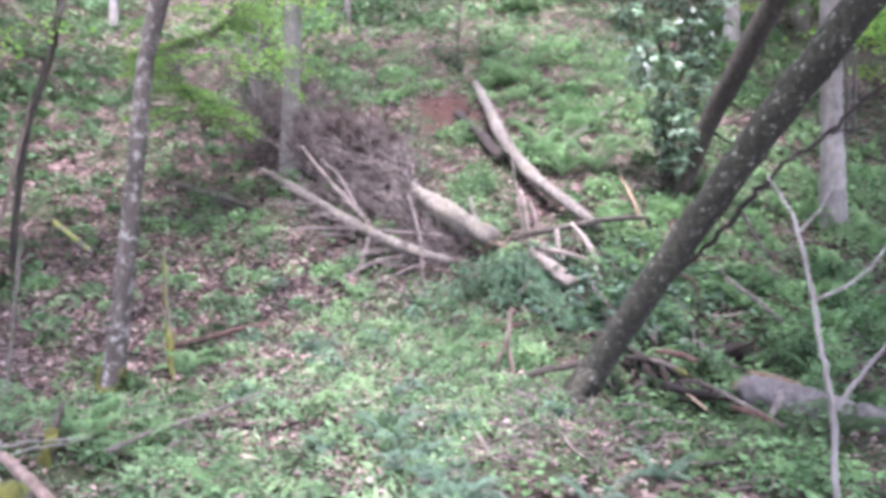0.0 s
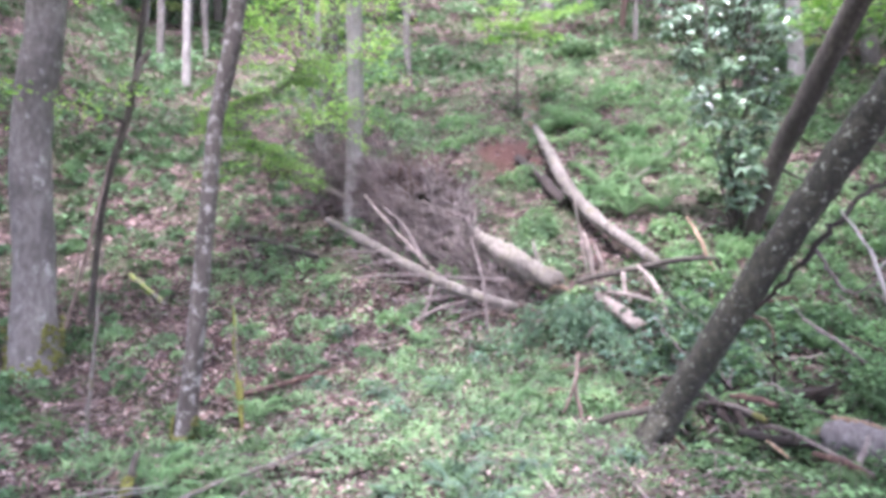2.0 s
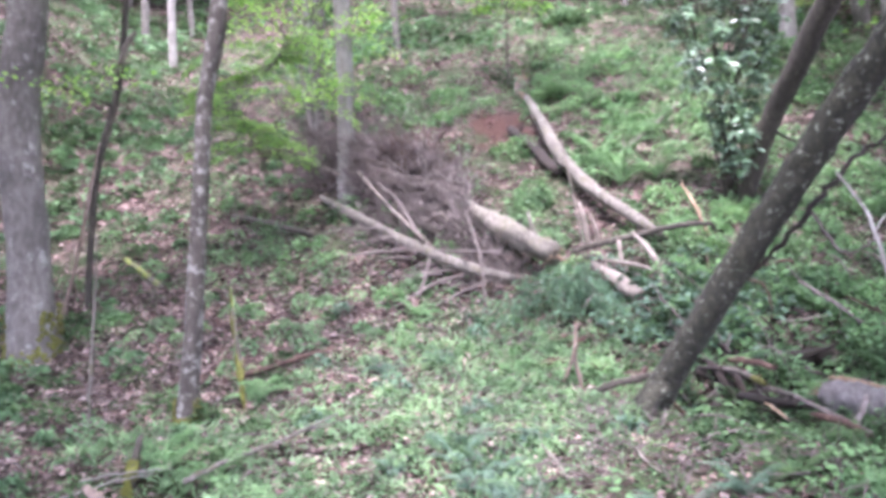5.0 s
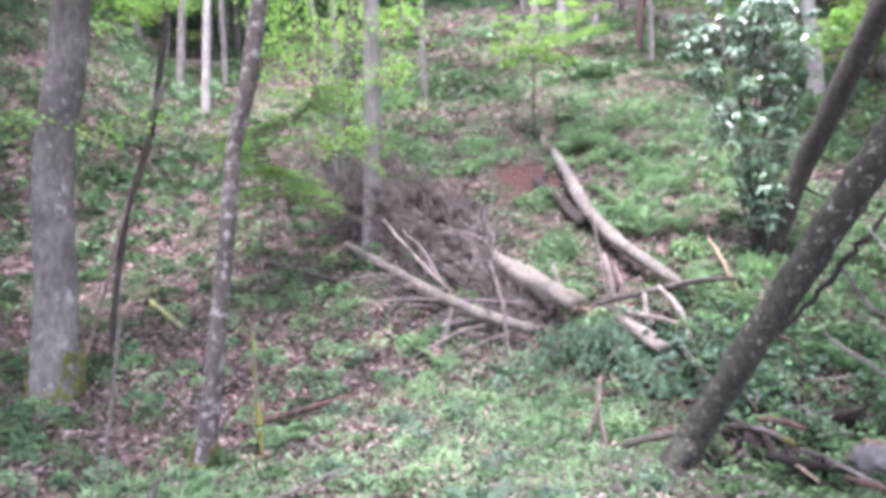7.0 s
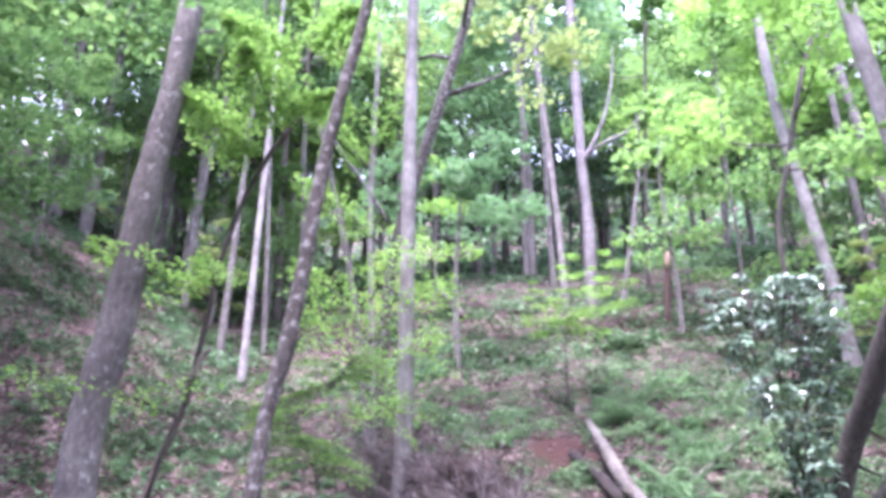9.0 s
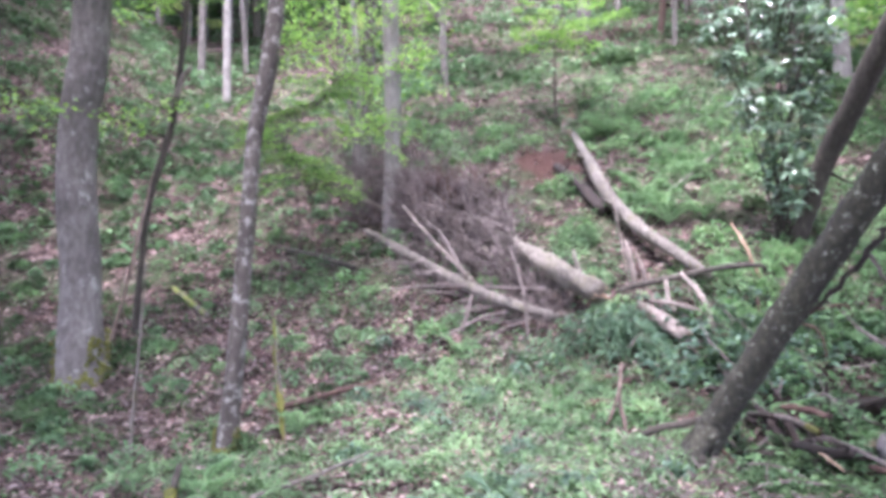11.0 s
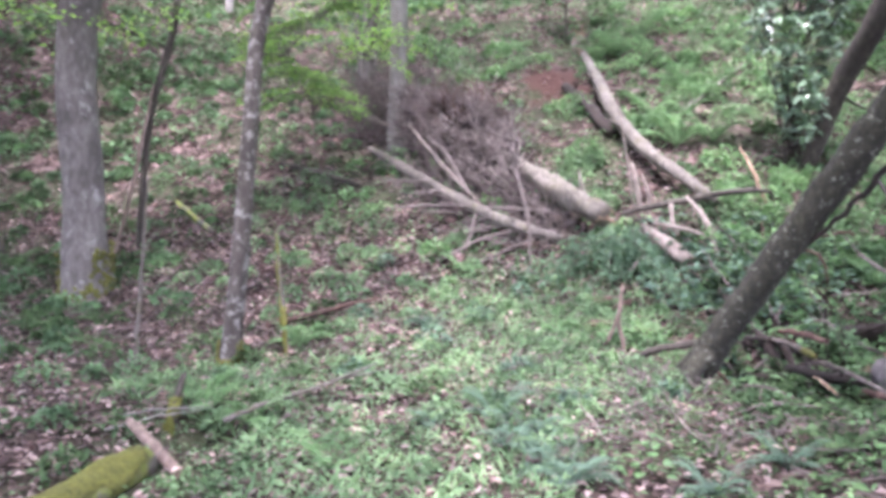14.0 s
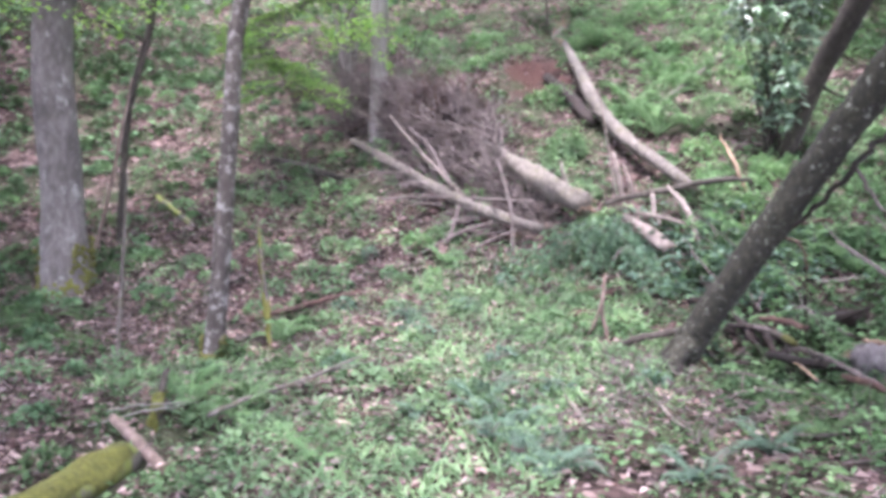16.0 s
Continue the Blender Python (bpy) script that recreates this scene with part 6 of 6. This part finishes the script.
a = plants(*scatter(7600, -6, 4.5, 2.8, 9.2, lambda x, y: (0.04 + 0.96 * patches(x, y, 1.9) ** 1.3) * (1 - 0.82 * leafslope(x, y)) * carpet(x, y) * hollow(x, y) * np.where(x > 1.3, 0.15, 1) / (1 + np.exp(-3 * (x + 2.7)))), 10, 0.031, 0.12, 0.12)
stuff("low_herbs", a, HERB, "low pale green herbs over the level ground")
a = plants(*scatter(5600, -2.6, 1.4, 3.6, 9.4, lambda x, y: (0.05 + 0.85 * patches(x + 1, y + 4, 1.9) ** 1.5) * carpet(x, y) * hollow(x, y)), 8, 0.03, 0.13, 0.1)
stuff("low_herbs", a, FERN_PALE, "soft pale green carpet of low herbs")
a = plants(*scatter(1100, -3.5, 2.2, 3.0, 9.0, lambda x, y: patches(x + 8, y + 1, 1.4) ** 2 * carpet(x, y)), 8, 0.12, 0.03, 0.12, grass, 0.08)
stuff("grass", a, FERN_PALE, "fine pale grass between the herbs", "grass")
a = plants(*scatter(1100, -0.4, 3.0, 3.4, 6.8, lambda x, y: (0.2 + 0.8 * patches(x + 2, y + 6, 2.0)) * (1 - carpet(x, y))), 8, 0.04, 0.1, 0.1)
stuff("low_herbs", a, HERB_DARK, "sparse dark herbs over the brown twiggy ground")
a = plants(rng.uniform(1.3, 2.75, 330), rng.uniform(5.75, 7.3, 330), 9, 0.062, 0.17, 0.12)
stuff("broadleaf_herbs", a, HERB_DARK, "low dark leaves crowding the foot of the leaning tree")
a = plants(rng.uniform(1.35, 3.0, 70), rng.uniform(5.7, 7.4, 70), 9, 0.066, 0.2, 0.11)
stuff("broadleaf_herbs", a, HERB, "fresher leaves by the foot of the leaning tree")
a = plants(*scatter(1500, -8.5, 1.6, 2.8, 9.8, lambda x, y: np.clip(patches(x + 3, y, 1.3) ** 2 * (1 - 0.6 * leafslope(x, y)) + 0.12 * (x < -4), 0, 1) * hollow(x, y) * np.where((x < -2.2) & (y < 5.6), 0.5, 1.0), 0.13), 9, 0.058, 0.18, 0.13)
stuff("woodland_herbs", a, HERB_DARK, "darker leafy herbs in clumps")
mx = rng.normal(0, 0.2, 200) + np.repeat([2.55, 3.1, 2.0, 2.25, 0.62, 2.2, 0.55, 3.2, 1.8, 3.3, 2.1, 3.7, 2.4], 16)[:200]
my = rng.normal(0, 0.2, 200) + np.repeat([8.2, 9.6, 4.75, 4.8, 7.6, 4.55, 7.8, 7.6, 7.2, 7.9, 4.6, 8.4, 8.9], 16)[:200]
a = plants(mx, my, 10, 0.058, 0.2, 0.13)
stuff("broadleaf_herbs", a, FERN_BRIGHT, "soft mid-green mounds of herbs among the debris")
a = plants(*scatter(150, 1.2, 6.0, 3.4, 10.0, lambda x, y: patches(x, y + 2, 1.4) ** 1.6 * gap(x, y) * front(x, y), 0.15), 10, 0.085, 0.32, 0.18)
stuff("broadleaf_herbs", a, HERB_DARK, "dark green herbs among the debris")
a = plants(*scatter(560, 1.2, 6.0, 3.2, 10.5, lambda x, y: (0.1 + 0.8 * patches(x + 5, y, 1.5) ** 2) * gap(x, y) * front(x, y), 0.16), 10, 0.075, 0.34, 0.16)
stuff("broadleaf_herbs", a, HERB_DARK, "dark broad-leaved herbs among the debris")
a = plants(*scatter(700, 1.2, 6.0, 6.4, 10.5, lambda x, y: (0.1 + 0.8 * patches(x + 9, y + 3, 1.7) ** 2) * gap(x, y) * front(x, y), 0.14), 10, 0.07, 0.34, 0.15)
stuff("broadleaf_herbs", a, HERB, "mid-green broad-leaved herbs among the debris")
a = plants(1.9 + rng.normal(0, 0.7, 110), 9.2 + rng.normal(0, 0.5, 110), 9, 0.11, 0.4, 0.2)
stuff("fallen_foliage", a, FERN_BLUE, "glossy blue-green leaves of the fallen crown", "foliage")
a = plants(*scatter(6200, -15, 12, 8.6, 21, lambda x, y: patches(x, y, 1.2) ** (1.0 + 1.5 * brown(x, y)) * (1 - 0.9 * leafslope(x, y)) * (1 - 0.97 * pit(x, y)), 0.2), 10, 0.07, 0.15, 0.17)
stuff("hillside_undergrowth", a, HERB, "mid-green undergrowth on the hillside")
a = plants(*scatter(2400, -15, 12, 8.2, 21, lambda x, y: np.clip(patches(x + 7, y + 3, 1.0) ** 2.4 * (1 - 0.95 * leafslope(x, y)) * (0.22 + 0.5 * brown(x, y)) + 0.08 * (x < -5.5), 0, 1) * (1 - 0.97 * pit(x, y)), 0.22), 10, 0.078, 0.17, 0.18)
stuff("hillside_undergrowth", a, HERB_DARK, "dark green undergrowth on the hillside")
a = plants(*scatter(6600, -5, 10, 9.5, 23, lambda x, y: patches(x + 2, y + 5, 1.1) ** 1.5 * (1 - 0.97 * pit(x, y)) * (1 - 0.7 * brown(x, y)), 0.2), 10, 0.066, 0.15, 0.18)
stuff("hillside_undergrowth", a, FERN_PALE, "pale green undergrowth on the open hillside")
a = plants(*scatter(1300, -6, 8, 11, 19, lambda x, y: patches(x - 4, y + 9, 1.0) ** 2 * (1 - 0.8 * brown(x, y)) * (1 - 0.97 * pit(x, y)), 0.25), 10, 0.1, 0.36, 0.24)
stuff("hillside_undergrowth", a, FERN_BRIGHT, "bright green young growth on the hillside")
for mat, label, shift in ((HERB, "mid-green low growth at the head of the slope", 3), (HERB_DARK, "dark low growth at the head of the slope", 8)):
    a = plants(*scatter(1300, -6, 8, 17, 27, lambda x, y: patches(x + shift, y, 1.0) ** 1.4, 0.25), 10, 0.09, 0.2, 0.2)
    stuff("hillside_undergrowth", a, mat, label)
a = plants(*scatter(5200, -27, -4, 11.5, 30, lambda x, y: (0.15 + 0.85 * patches(x + 3, y - 2, 0.9)) * np.clip((-x - 0.36 * y) / 2.0, 0, 1), 0.25), 9, 0.12, 0.3, 0.24)
stuff("hillside_undergrowth", a, HERB, "soft green shrubby cover on the steep bank")
a = plants(*scatter(3600, -27, -4, 11.5, 30, lambda x, y: (0.1 + 0.9 * patches(x - 5, y + 4, 0.9) ** 1.5) * np.clip((-x - 0.36 * y) / 2.0, 0, 1), 0.3), 9, 0.13, 0.36, 0.26)
stuff("hillside_undergrowth", a, HERB_DARK, "dark green shrubby cover on the steep bank")
a = plants(*scatter(2600, -28, 24, 19, 38, lambda x, y: patches(x, y, 0.7) ** 1.8, 0.4), 10, 0.2, 0.45, 0.36)
stuff("hillside_undergrowth", a, HERB_DARK, "dark undergrowth high on the hillside")
a = plants(*scatter(4200, -28, 24, 19, 38, lambda x, y: patches(x + 11, y, 0.7) ** 1.7, 0.4), 10, 0.2, 0.5, 0.36)
stuff("hillside_undergrowth", a, HERB, "green undergrowth high on the hillside")
a = plants(*scatter(5200, -60, 60, 37, 92, lambda x, y: 0.35 + 0.65 * patches(x, y, 0.3)), 9, 0.7, 1.6, 1.2)
stuff("hillside_undergrowth", a, HERB, "green thickets on the farther hillside")

def left(x, y):
    return np.clip(brown(x, y) * (1 - 0.93 * leafslope(x, y)), 0, 1)


def open_side(x, y):
    return np.clip((1 - brown(x, y)) * (1 - 0.97 * pit(x, y)), 0, 1)


for mat, label, n, size, wide, high in ((HERB_DARK, "dark green clumps of low plants on the brown slope", 120, 0.052, 0.15, 0.11), (HERB, "mid-green clumps of low plants on the brown slope", 130, 0.05, 0.15, 0.1), (FERN_BRIGHT, "bright green clumps of low plants on the brown slope", 60, 0.05, 0.14, 0.12)):
    stuff("plant_clumps", clumps(n, -10, 0, 8.3, 18, left, 150, size, wide, high), mat, label)
for mat, label, n, size, wide, high in ((HERB_DARK, "dark green clumps of plants on the open hillside", 14, 0.085, 0.28, 0.24), (FERN_PALE, "pale green clumps of plants on the open hillside", 80, 0.08, 0.3, 0.22), (FERN_BRIGHT, "bright green clumps of plants on the open hillside", 60, 0.085, 0.32, 0.32)):
    stuff("plant_clumps", clumps(n, -3, 7, 9.6, 19, open_side, 150, size, wide, high), mat, label)
for mat, label, n, size, wide, high in ((HERB_DARK, "dark leafy clumps among the debris", 30, 0.06, 0.17, 0.3), (HERB, "mid-green leafy clumps among the debris", 34, 0.06, 0.16, 0.28), (FERN_BRIGHT, "bright ferny clumps among the debris", 30, 0.055, 0.17, 0.32)):
    stuff("plant_clumps", clumps(n, 1.2, 5.0, 4.4, 10, lambda x, y: gap(x, y) * bare(x, y) * front(x, y), 170, size, wide, high), mat, label)
stuff("plant_clumps", clumps(80, -10, -5.2, 6.5, 12, lambda x, y: 0.5 + 0 * x, 150, 0.055, 0.18, 0.14), HERB_DARK, "dark green clumps round the large tree")
stuff("plant_clumps", clumps(16, 1.5, 3.6, 6.0, 8.2, lambda x, y: (0.3 + 0.6 * gap(x, y)) * front(x, y), 150, 0.06, 0.16, 0.3), HERB_DARK, "dark leafy clumps beside the leaning tree")
stuff("plant_clumps", clumps(50, 2.0, 6.0, 8.0, 11.5, open_side, 170, 0.075, 0.26, 0.28), FERN_BRIGHT, "bright ferny clumps behind the leaning tree")
stuff("plant_clumps", clumps(44, -5.2, -2.2, 8.8, 11.3, lambda x, y: 0.8 + 0 * x, 120, 0.05, 0.16, 0.13), FERN_PALE, "pale clumps on the leafy slope")
for mat, label in ((HERB_DARK, "dark green clumps beyond the large tree"), (HERB, "mid-green clumps beyond the large tree")):
    stuff("plant_clumps", clumps(70, -17, -5.5, 11, 20, lambda x, y: brown(x, y), 130, 0.062, 0.22, 0.15), mat, label)
for mat, label, n, size, wide, high in ((HERB_DARK, "dark green clumps at the slope's foot", 24, 0.06, 0.17, 0.16), (HERB, "mid-green clumps at the slope's foot", 34, 0.055, 0.17, 0.16)):
    stuff("plant_clumps", clumps(n, -7, -1.8, 2.8, 9, lambda x, y: hollow(x, y) * np.where((x < -2.2) & (y < 5.6), 0.35, 1.0), 130, size, wide, high), mat, label)
for mat, label, n, size, wide, high in ((FERN_BLUE, "bluish clumps in the herb carpet", 12, 0.055, 0.16, 0.15), (FERN_PALE, "pale clumps in the herb carpet", 60, 0.05, 0.17, 0.12), (HERB_DARK, "darker clumps in the herb carpet", 14, 0.05, 0.15, 0.12)):
    stuff("plant_clumps", clumps(n, -2.4, 1.6, 3.8, 9.4, lambda x, y: carpet(x, y) * hollow(x, y), 120, size, wide, high), mat, label)

# small fallen twigs over the floor
bits = []
for k, (x, y) in enumerate(zip(rng.uniform(-5.5, 4.5, 1300), rng.uniform(3.2, 11.0, 1300))):
    if k > 1000:
        x, y = 1.0 + 0.27 * (x + 0.5), 5.9 + 0.3 * (y - 7.1)
    elif abs(x) > 0.75 * y + 1.5 or (x < 0.4 and rng.uniform() < 0.65):
        continue
    d = compass(1)[0] * rng.uniform(0.06, 0.28)
    r = rng.uniform(0.003, 0.009)
    z0, z1 = floor_z(x, y) + rng.uniform(0.01, 0.1), floor_z(x + d[0], y + d[1]) + rng.uniform(0.01, 0.16)
    bits.append(tube([(x, y, z0, r), (x + d[0] * 0.5, y + d[1] * 0.5, (z0 + z1) / 2 + rng.normal(0, 0.01), r), (x + d[0], y + d[1], z1, r * 0.5)], 4, 2, 0.0))
stuff("twig_litter", join(bits), TWIG, "small dead twigs strewn over the forest floor", "twigs")
